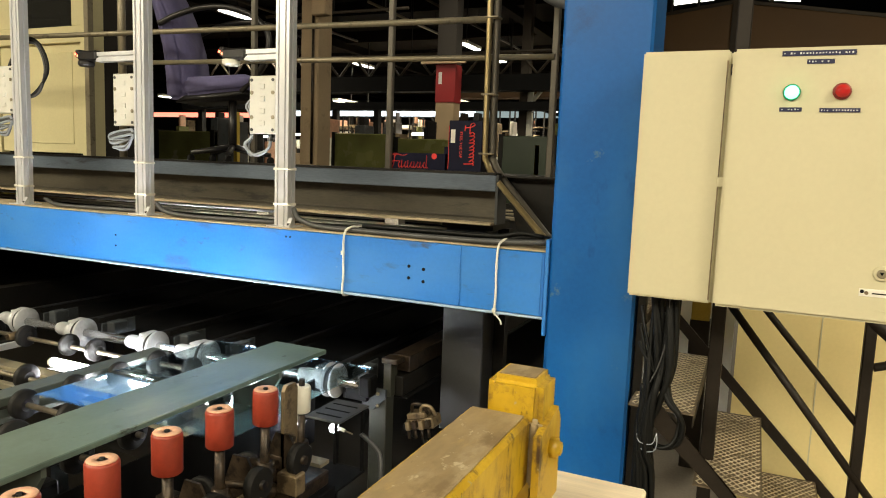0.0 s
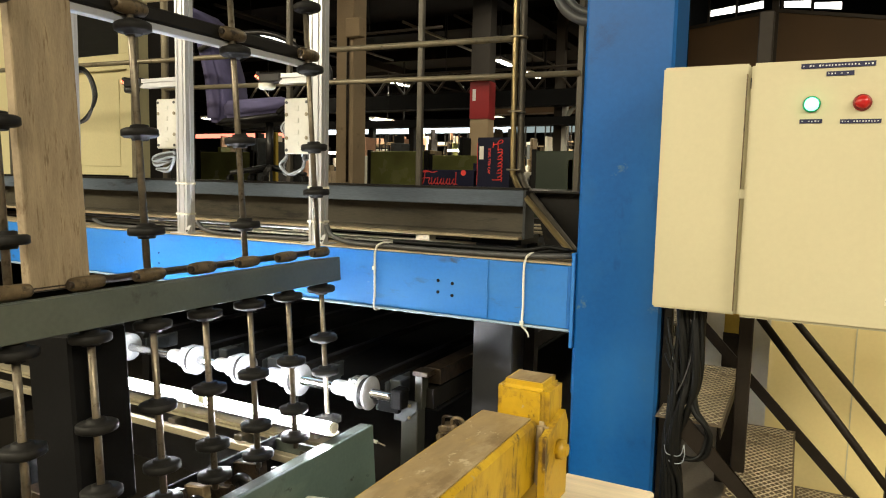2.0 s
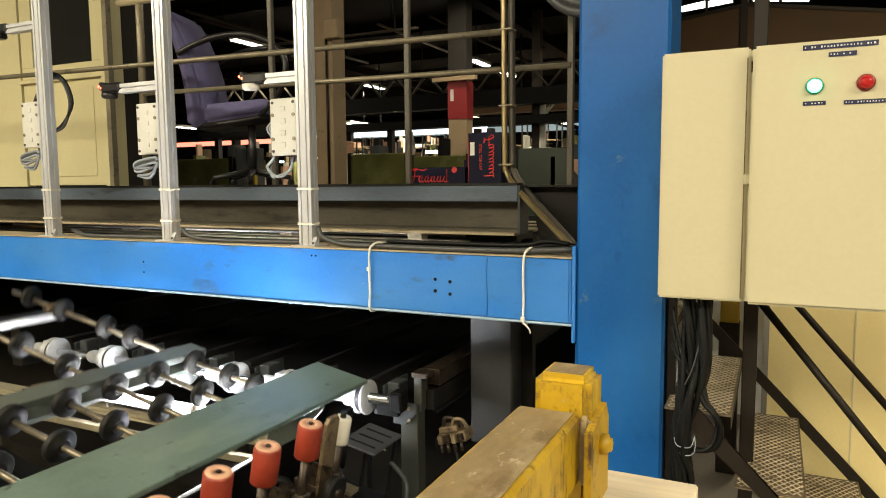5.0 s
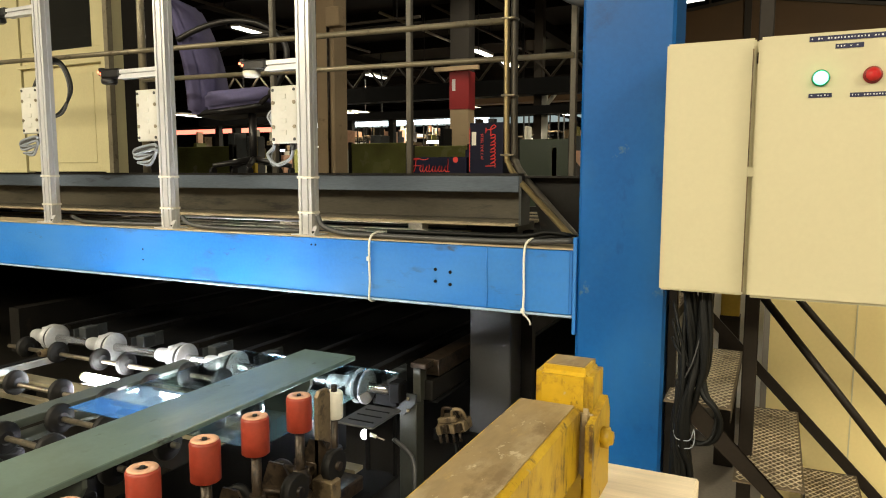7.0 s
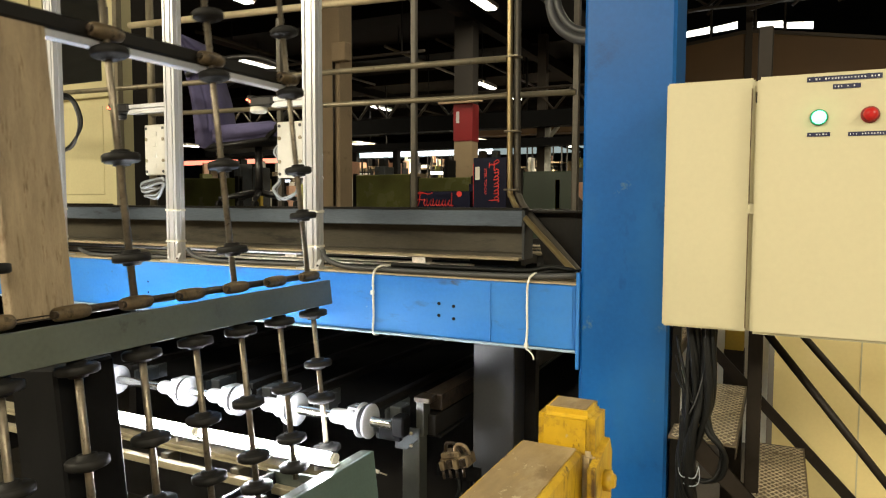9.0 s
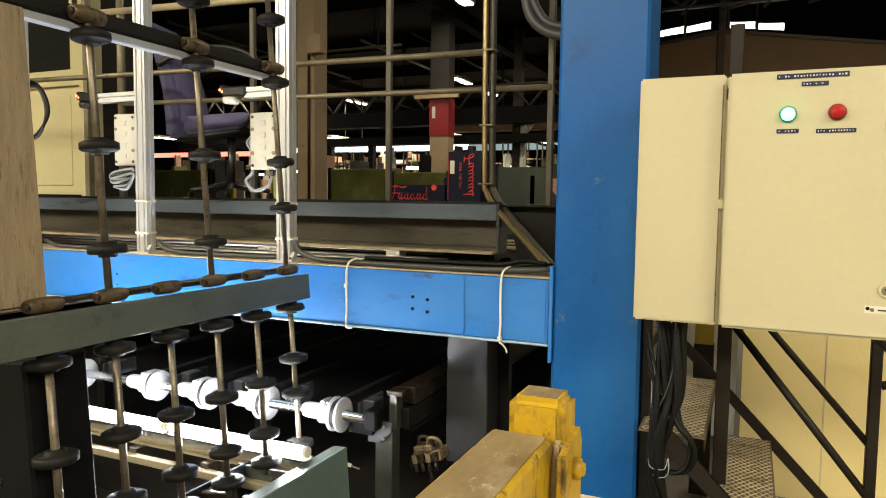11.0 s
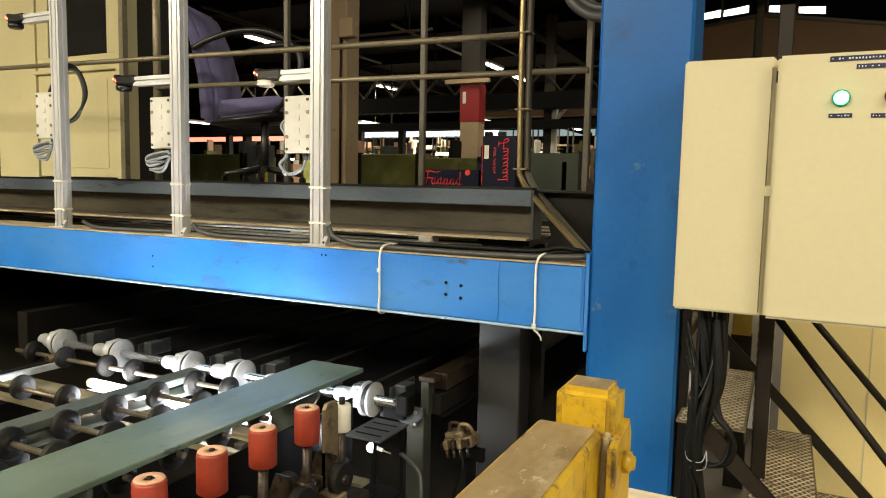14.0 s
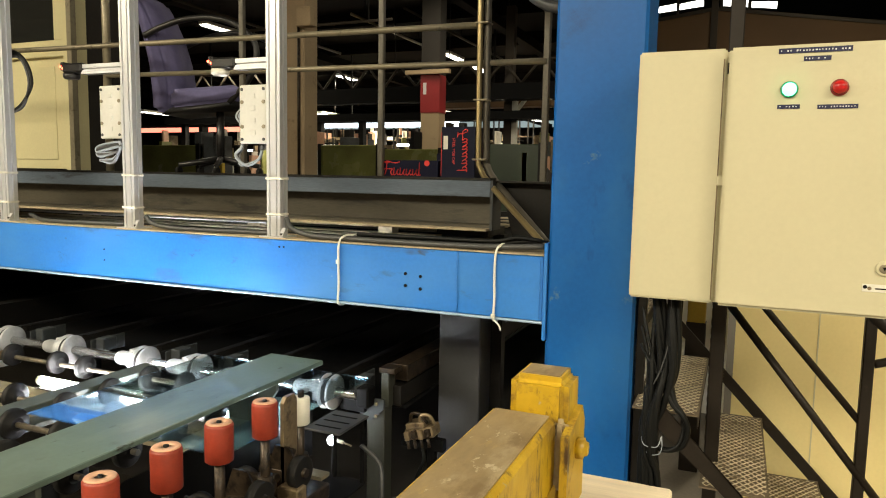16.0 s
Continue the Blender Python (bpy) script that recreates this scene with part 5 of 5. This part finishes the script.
for y in (-1.76, -1.533, -1.31, -1.09, -0.86):
    rr_ = part("roller", lathe(B(), (gx, y, 0.80), (0, 0, 1), [(0, 0.040), (0.004, 0.045), (0.118, 0.045), (0.126, 0.042)], 24), RED, guide, "red rubber roller")
    rt = part("roller_cap", lathe(B(), (gx, y, 0.926), (0, 0, 1), [(0, 0.041), (0.003, 0.039), (0.003, 0.016), (-0.002, 0.014)], 24), ROLLTOP, rr_)
    part("pin", cyl(B(), (gx, y, 0.92), (gx, y, 0.932), 0.008, 10), DARK, rr_)
    st_ = part("stem", cyl(B(), (gx, y, 0.50), (gx, y, 0.80), 0.017, 12), RUST, guide)
    part("clamp", lathe(B(), (gx, y, 0.60), (0, 0, 1), [(0, 0.036), (0.02, 0.040), (0.035, 0.036), (0.036, 0.026), (0.06, 0.026)], 18), RUST, st_)
    part("clamp", lathe(B(), (gx, y, 0.535), (0, 0, 1), [(0, 0.042), (0.03, 0.042), (0.034, 0.030)], 18), RUST, st_)
    part("clamp_bolt", cyl(B(), (gx + 0.03, y - 0.03, 0.62), (gx + 0.055, y - 0.055, 0.62), 0.010, 8), BRACKET, st_)
    part("side_arm", boxed(gx + 0.01, gx + 0.10, y + 0.05, y + 0.11, 0.52, 0.60, 0.006), BRACKET, guide)
    part("yoke", hull_of([(gx - 0.075, 0.46), (gx + 0.085, 0.46), (gx + 0.075, 0.66), (gx + 0.03, 0.73), (gx - 0.03, 0.73), (gx - 0.07, 0.62)], "y", y + 0.095, y + 0.104), RUST, guide)
    part("link", hull_of([(gx - 0.20, 0.50), (gx - 0.03, 0.54), (gx - 0.03, 0.575), (gx - 0.20, 0.545)], "y", y + 0.03, y + 0.05), RUST, guide)
    part("ring", lathe(B(), (gx - 0.13, y + 0.06, 0.595), (0.25, -1, 0.1), [(0, 0.028), (-0.004, 0.050), (0.02, 0.052), (0.024, 0.028), (0, 0.028)], 20), BLACK, guide)
    part("idler", cyl(B(), (gx + 0.05, y + 0.11, 0.64), (gx + 0.085, y + 0.11, 0.64), 0.058, 20), BLACK, guide)
    part("idler_hub", cyl(B(), (gx + 0.045, y + 0.11, 0.64), (gx + 0.098, y + 0.11, 0.64), 0.017, 10), RUST, guide)
part("bracket_plate", hull_of([(-0.765, 0.50), (-0.685, 0.50), (-0.685, 0.89), (-0.70, 0.91), (-0.75, 0.91), (-0.765, 0.89)], "x", gx - 0.005, gx + 0.010), BRACKET, guide)
for z in (0.55, 0.62, 0.70):
    part("bolt", cyl(B(), (gx + 0.010, -0.725, z), (gx + 0.026, -0.725, z), 0.012, 8), RUST, guide)
wr = part("white_roller", lathe(B(), (gx, -0.645, 0.775), (0, 0, 1), [(0, 0.030), (0.004, 0.034), (0.10, 0.034), (0.105, 0.030)], 20), WHITEPL, guide, "white plastic roller")
part("roller_nut", cyl(B(), (gx, -0.645, 0.88), (gx, -0.645, 0.905), 0.013, 6), DARK, wr)
part("stem", cyl(B(), (gx, -0.645, 0.50), (gx, -0.645, 0.775), 0.014, 12), RUST, guide)
part("clamp", lathe(B(), (gx, -0.645, 0.60), (0, 0, 1), [(0, 0.036), (0.03, 0.040), (0.035, 0.030), (0.06, 0.028)], 18), RUST, guide)

vb = guide
for lx, ly in ((-0.675, -0.30), (-0.81, -0.30)):
    part("lid_leg", boxed(lx, lx + 0.012, ly, ly + 0.012, 0.40, 0.688), BLACKPIT, vb)
part("leg_foot", boxed(-0.92, -0.66, -0.56, -0.28, 0.40, 0.412, 0.002), BLACKPIT, vb)
part("lid", boxed(-0.825, -0.655, -0.50, -0.26, 0.688, 0.697, 0.003), SUPPORT, vb)
for k in range(3):
    part("lid_slot", boxed(-0.80, -0.68, -0.455 + k * 0.065, -0.445 + k * 0.065, 0.6972, 0.6985), BLACKPIT, vb)
part("shelf", boxed(-0.80, -0.70, -0.56, -0.50, 0.52, 0.535), RAIL, vb)
bm = B()
hose(bm, [(-0.672, -0.30, 0.58), (-0.60, -0.27, 0.50), (-0.57, -0.3, 0.40), (-0.575, -0.3, 0.2)], 0.010, 7, 5)
part("hose", bm, CABLE, vb)


spl = thing("spot_lamp", (-0.97, -0.03, 0.0), "small lit white spot sensor on a slim dark stand", "lamp")
part("lens", lathe(B(), (-0.975, -0.045, 0.458), (0.5, -1, 0.35), [(0, 0.024), (0.010, 0.024), (0.016, 0.017)], 18), SPOTGLOW, spl, "lit white lens")
part("barrel", lathe(B(), (-0.975, -0.045, 0.458), (-0.5, 1, -0.35), [(0, 0.023), (0.03, 0.023), (0.034, 0.018)], 18), CHAIRDK, spl)
part("plug", cyl(B(), (-0.950, -0.045, 0.462), (-0.915, -0.045, 0.456), 0.009, 8), WHITEPL, spl)
part("lead", cyl(B(), (-0.915, -0.045, 0.456), (-0.870, -0.045, 0.448), 0.004, 6), RAIL, spl)
part("stand", boxed(-0.985, -0.965, -0.035, -0.015, -0.5, 0.46, 0.002), BLACKPIT, spl)
part("foot", boxed(-1.03, -0.92, -0.08, 0.0, -0.5, -0.49, 0.002), BLACKPIT, spl)

# ---------------------------------------------------------------- glass panes that ride the table
panes = []
for k in range(3):
    g = thing("float_glass", (PX, -0.9, PZ), "clear coated glass pane lying on the black wheels", "glass", "glass panes")
    gp = part("sheet", boxed(-1.86, -0.86, -0.93, 0.12, RZ + 0.0655, RZ + 0.0705, 0.001), PANE, g)
    gp.visible_shadow = False
    panes.append(g)

# ---------------------------------------------------------------- far hall: pillars, racks, lamps
def luminaire(x, y, z, glow_m=LAMPGLOW, w=1.5):
    t = thing("ceiling_lamp", (x, y, z), "lit long fluorescent ceiling lamp", "lamp", "ceiling lamps")
    part("housing", boxed(x - 0.13, x + 0.13, y - w / 2, y + w / 2, z - 0.06, z + 0.02, 0.01), WHITEPL, t)
    part("diffuser", boxed(x - 0.10, x + 0.10, y - w / 2 + 0.03, y + w / 2 - 0.03, z - 0.09, z - 0.06), glow_m, t)
    part("hanger", boxed(x - 0.01, x + 0.01, y - 0.01, y + 0.01, z + 0.02, 5.95 if x < -3.2 else 10.75), DARK, t)
# Unseen lamps get fittings too, with two added extras each behind the camera.
for lx, ly, lz, lp in LAMPS:
    luminaire(lx, ly, lz, LAMPGLOW, 1.25)
    if ly < 0:
        luminaire(lx, ly - 0.9, lz, LAMPGLOW, 1.5)
        luminaire(lx, ly + 0.9, lz, LAMPGLOW, 1.5)

pl = thing("hall_pillar", (-3.67, 3.6, 0), "beige concrete hall pillar with a switch box", "pillar", "hall pillars")
part("shaft", boxed(-3.79, -3.56, 3.5, 3.75, 0, 5.6, 0.01), PILLAR, pl)
part("switch_box", boxed(-3.60, -3.42, 3.40, 3.52, 3.24, 3.44, 0.01), PILLAR, pl)
part("pipe", cyl(B(), (-3.62, 3.48, 1.7), (-3.62, 3.48, 3.3), 0.014, 8), RUST, pl)
p2 = thing("hall_pillar", (-5.1, 10.1, 0), "hall pillar with a red painted band", "pillar", "hall pillars")
part("lower_shaft", boxed(-5.24, -4.84, 10.0, 10.3, 0, 2.99), PILLAR, p2)
part("red_band", boxed(-5.25, -4.83, 9.99, 10.31, 2.99, 3.73), PILLARRED, p2)
# Upper shaft is unlit: its shade is put into a darker colour.
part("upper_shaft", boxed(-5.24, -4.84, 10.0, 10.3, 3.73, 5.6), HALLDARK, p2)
part("ledge", boxed(-5.55, -4.6, 9.9, 9.985, 3.74, 3.82), PILLAR, p2)
part("mark", boxed(-5.19, -5.12, 9.985, 9.99, 3.35, 3.58), INKWHITE, p2)
p3 = thing("hall_pillar", (-3.6, 14, 0), "grey steel hall pillar", "pillar", "hall pillars")
part("shaft", boxed(-4.35, -4.15, 12.6, 12.8, 0, 5.6), TRUSS, p3)
dp = thing("down_pipe", (-4.06, 12, 0), "white drain pipe on a pillar", "pipe")
part("pipe", cyl(B(), (-4.05, 12.5, 0), (-4.05, 12.5, 3.6), 0.075, 10), WHITEPL, dp)
part("branch", cyl(B(), (-4.05, 12.5, 3.2), (-3.8, 12.5, 3.5), 0.05, 8), WHITEPL, dp)
bnd = thing("overhead_conveyor", (-7, 12, 3), "black overhead conveyor truss across the hall", "conveyor")
part("lower_girder", boxed(-14, -2.2, 12.0, 12.4, 3.02, 3.20), BLACKPIT, bnd)
part("upper_girder", boxed(-14, -2.2, 12.0, 12.4, 3.45, 3.80), BLACKPIT, bnd)
bm = B()
for k in range(14):
    x = -14 + k * 0.85
    cyl(bm, (x, 12.1, 3.8), (x + 0.42, 12.1, 4.3), 0.03, 6)
    cyl(bm, (x + 0.42, 12.1, 4.3), (x + 0.85, 12.1, 3.8), 0.03, 6)
cyl(bm, (-14, 12.1, 4.3), (-2.2, 12.1, 4.3), 0.03, 6)
part("bracing", bm, TRUSS, bnd)
for x in (-13.5, -9.1, -7.9, -2.4):
    part("leg", boxed(x, x + 0.14, 12.1, 12.25, 0, 3.02), DARK, bnd)
strip = thing("light_band", (-9, 17, 3), "long cold light band over a far workplace", "lamp", "far light bands")
part("tube", boxed(-15.5, -7.2, 16.9, 17.0, 3.25, 3.40), COLDGLOW, strip)
part("housing", boxed(-15.5, -7.2, 16.85, 17.05, 3.40, 3.5), DARK, strip)
part("hanger", boxed(-11, -10.96, 16.95, 17.0, 3.5, 5.92), DARK, strip)
strip = thing("light_band", (-17, 15, 3), "long red light band over a far workplace", "lamp", "far light bands")
part("tube", boxed(-19.5, -13.6, 14.9, 15.0, 3.02, 3.16), PINKGLOW, strip)
part("housing", boxed(-19.5, -13.6, 14.85, 15.05, 3.16, 3.24), DARK, strip)
part("hanger", boxed(-15, -14.96, 14.95, 15.0, 3.24, 5.92), DARK, strip)
for k in range(9):
    x, y = -17 + k * 1.55, 19 + 2.5 * math.sin(k * 2.3)
    t = thing("work_lamp", (x, y, 2.6), "small lit work lamp far down the hall", "lamp", "far work lamps")
    part("tube", boxed(x, x + 0.5 + 0.3 * (k % 3), y, y + 0.08, 2.55 + 0.1 * (k % 2), 2.63 + 0.1 * (k % 2)), LAMPGLOW if k % 3 else COLDGLOW, t)
    part("arm", boxed(x + 0.2, x + 0.24, y, y + 0.05, 0.0, 2.55), DARK, t)
for k, (x, y) in enumerate(((-13.5, 20), (-9.5, 21), (-6.5, 20), (-17, 19), (-11.5, 24), (-7.5, 26), (-20, 18), (-4.6, 21))):
    luminaire(x, y, 4.0 + 0.15 * (k % 3), LAMPGLOW, 2.2)

def crate(x0, x1, y0, y1, z1, m, label, cat, name):
    t = thing(name, ((x0 + x1) / 2, (y0 + y1) / 2, 0), label, cat)
    part("front", boxed(x0, x1, y0, y0 + 0.06, z1 * 0.35, z1, 0.01), m, t)
    for x in (x0, x1 - 0.06):
        part("post", boxed(x, x + 0.06, y0 - 0.01, y0 + 0.07, 0, z1 + 0.02), DARK, t)
        part("post", boxed(x, x + 0.06, y1 - 0.08, y1, 0, z1 + 0.02), DARK, t)
    part("shelf", boxed(x0, x1, y0, y1, z1 * 0.3, z1 * 0.35), DARK, t)
crate(-5.70, -4.55, 7.0, 7.9, 2.20, OLIVE, "olive green glass rack far behind the walkway", "rack", "glass_rack")
crate(-4.30, -3.30, 6.6, 7.4, 2.12, OLIVE, "dull green glass rack far behind the walkway", "rack", "glass_rack")
crate(-2.40, -1.62, 6.0, 6.9, 2.16, DKGREEN, "dark green machine cover far behind the walkway", "machine", "machine_cover")
crate(-1.35, -0.5, 6.5, 7.4, 2.05, DKGREEN, "dark green machine cover far behind the walkway", "machine", "machine_cover")
crate(-6.45, -5.45, 4.0, 4.8, 2.05, OLIVE, "olive green bin behind the walkway", "bin", "storage_bin")
rng = random.Random(21)
TINTS = [WOODPOST, DARK, RUST, BRACKET, OLIVE, WHITEPL, WHITEPL, GREYSTEEL, BLACKPIT, DARK, BRACKET, ROLLTOP]
for k in range(170):
    y = rng.uniform(9, 22)
    px = rng.uniform(-1.02, -0.03)
    x = 0.74 + px * (y + 2.76)
    w = rng.uniform(0.04, 0.26)
    z1 = 1.71 + rng.uniform(-0.01, 0.075) * (y + 2.76)
    m = rng.choice(TINTS)
    t = thing("pallet_load", (x, y, 0), "tall wrapped load on a far pallet, dimly lit", "pallet load", "far goods")
    part("load", boxed(x, x + w, y, y + 0.4, 0.12, z1, 0.01), m, t)
    if rng.random() < 0.5:
        part("upper_load", boxed(x + w * 0.2, x + w * 0.7, y + 0.1, y + 0.3, z1, z1 + rng.uniform(0.1, 0.35)), rng.choice(TINTS), t)
    part("pallet", boxed(x - 0.1, x + w + 0.1, y - 0.1, y + 0.5, 0, 0.12), WOODPOST, t)
for k in range(3):
    t = thing("guard_post", (-5.2 + 0.2 * k, 6.2, 0), "yellow and black guard post on the hall floor", "post", "guard posts")
    x = (-5.2, -1.9, -6.9)[k]
    part("shaft", boxed(x, x + 0.07, 6.0, 6.07, 0, 2.05 if k == 1 else 2.46, 0.005), YSTEEL, t)
    part("foot", boxed(x - 0.05, x + 0.12, 5.95, 6.12, 0, 0.02), DARK, t)
for k in range(14):
    x, y = -17.5 + 1.02 * k + 0.3 * math.sin(k * 5.1), 22.5 + 1.5 * math.sin(k * 1.7)
    t = thing("lit_rack", (x, y, 0), "pale goods rack under a lamp, far down the hall", "rack", "lit racks")
    for q in range(3):
        part("post", boxed(x + 0.42 * q, x + 0.42 * q + 0.05, y, y + 0.05, 0, 4.0), DARK, t)
    for q in range(5):
        zz = 1.5 + 0.42 * q
        part("shelf", boxed(x, x + 0.9, y, y + 0.5, zz, zz + 0.04), BRACKET, t)
        part("carton", boxed(x + 0.08 + 0.1 * ((k + q) % 4), x + 0.42 + 0.1 * ((k * q) % 4), y + 0.02, y + 0.4, zz + 0.04, zz + 0.18 + 0.05 * ((k + 2 * q) % 4)), (WHITEPL, WOODPOST, ROLLTOP, BRACKET)[(k + q) % 4], t)
def ceiling_pipe(p0, p1, r_, m):
    t = thing("ceiling_pipe", p0, "long thin pipe hung under the dark hall ceiling", "pipe", "ceiling pipes")
    part("tube", cyl(B(), p0, p1, r_, 8), m, t)
    for f in (0.15, 0.5, 0.85):
        x, y, z = (a + (b - a) * f for a, b in zip(p0, p1))
        part("hanger", boxed(x - 0.01, x + 0.01, y - 0.01, y + 0.01, z, 5.92), DARK, t)
ceiling_pipe((-7.46, 11.0, 5.3), (-7.48, 15.2, 5.3), 0.035, RAIL)
ceiling_pipe((-5.9, 10.5, 5.2), (-5.9, 17.0, 5.2), 0.030, TRUSS)
ceiling_pipe((-10.2, 8.0, 5.25), (-10.2, 15.0, 5.25), 0.035, TRUSS)
ceiling_pipe((-9.0, 9.4, 4.72), (-5.6, 9.4, 4.72), 0.030, TRUSS)
ceiling_pipe((-8.0, 13.0, 4.45), (-3.8, 13.0, 4.45), 0.040, TRUSS)
bx = thing("duct", (-5.9, 14, 3.9), "brown sheet-metal duct under the hall ceiling", "duct")
part("run", boxed(-6.8, -3.6, 14.0, 14.5, 3.5, 3.95, 0.02), HALL, bx)
part("hanger", boxed(-5.2, -5.15, 14.2, 14.25, 3.95, 5.92), DARK, bx)


def motions():
    """The table swings up about its pivot and back; panes of glass ride on it."""
    swing = [(0, 0), (0.5, 0), (0.6, 4), (0.7, 12), (0.8, 20), (0.9, 28), (1.0, 37.5), (1.1, 44.5), (1.2, 52), (1.3, 59), (1.4, 66.5), (1.5, 72.5), (1.6, 78), (1.7, 81), (1.8, 82), (2.1, 82), (3.4, 81.5), (3.9, 80), (4.1, 76), (4.3, 64.5), (4.5, 48), (4.7, 32), (4.9, 17), (5.1, 6), (5.3, 1), (5.5, 0),
             (7.7, 0), (7.9, 8), (8.1, 19), (8.3, 34), (8.5, 50), (8.7, 65), (8.8, 71), (9.0, 79.5), (9.2, 81.5), (11.1, 81.5), (11.3, 80), (11.5, 70), (11.7, 58), (11.9, 39), (12.1, 25.5), (12.2, 17.5), (12.3, 11.5), (12.4, 7), (12.6, 1), (12.8, 0), (16, 0)]
    walk(table, [(t, pose(PX, -0.9, PZ, 0, a * 1.05, 0)) for t, a in swing])
    walk(guide, [(t, pose(GX0, -1.3, GZ0, 0, a, 0)) for t, a in swing])
    # each pane: its way along the table, and the time from which it tips with the table
    slides = [
        (0.0, 0.0, [(0, 0.0), (0.15, -0.2), (0.35, -0.75), (0.5, -1.5), (0.65, -2.05), (16, -2.05)]),
        (7.0, 0.006, [(0, 3.2), (5.6, 3.2), (6.3, 0.6), (6.8, 0.0), (7.5, -0.03), (7.65, -0.4), (7.8, -1.4), (7.95, -2.02), (16, -2.02)]),
        (16.0, 0.0, [(0, 3.6), (14.4, 3.6), (15.0, 2.0), (15.4, 0.9), (15.7, 0.35), (16, 0.0)])]

    def between(rows, t):
        for (t0, a), (t1, b) in zip(rows, rows[1:]):
            if t0 <= t <= t1:
                return a + (b - a) * (t - t0) / (t1 - t0)
        return rows[-1][1]
    for pane, (tip, lift, rows) in zip(panes, slides):
        times = sorted({t for t, d in rows} | {t for t, a in swing if t >= tip})
        keys = []
        for t in times:
            a = between(swing, t) * 1.05 if t >= tip else 0.0
            up = Matrix.Rotation(radians(a), 4, "Y") @ Vector((0, 0, lift))
            keys.append((t, pose(PX + up.x, -0.9 + between(rows, t), PZ + up.z, 0, a, 0)))
        walk(pane, keys)


motions()
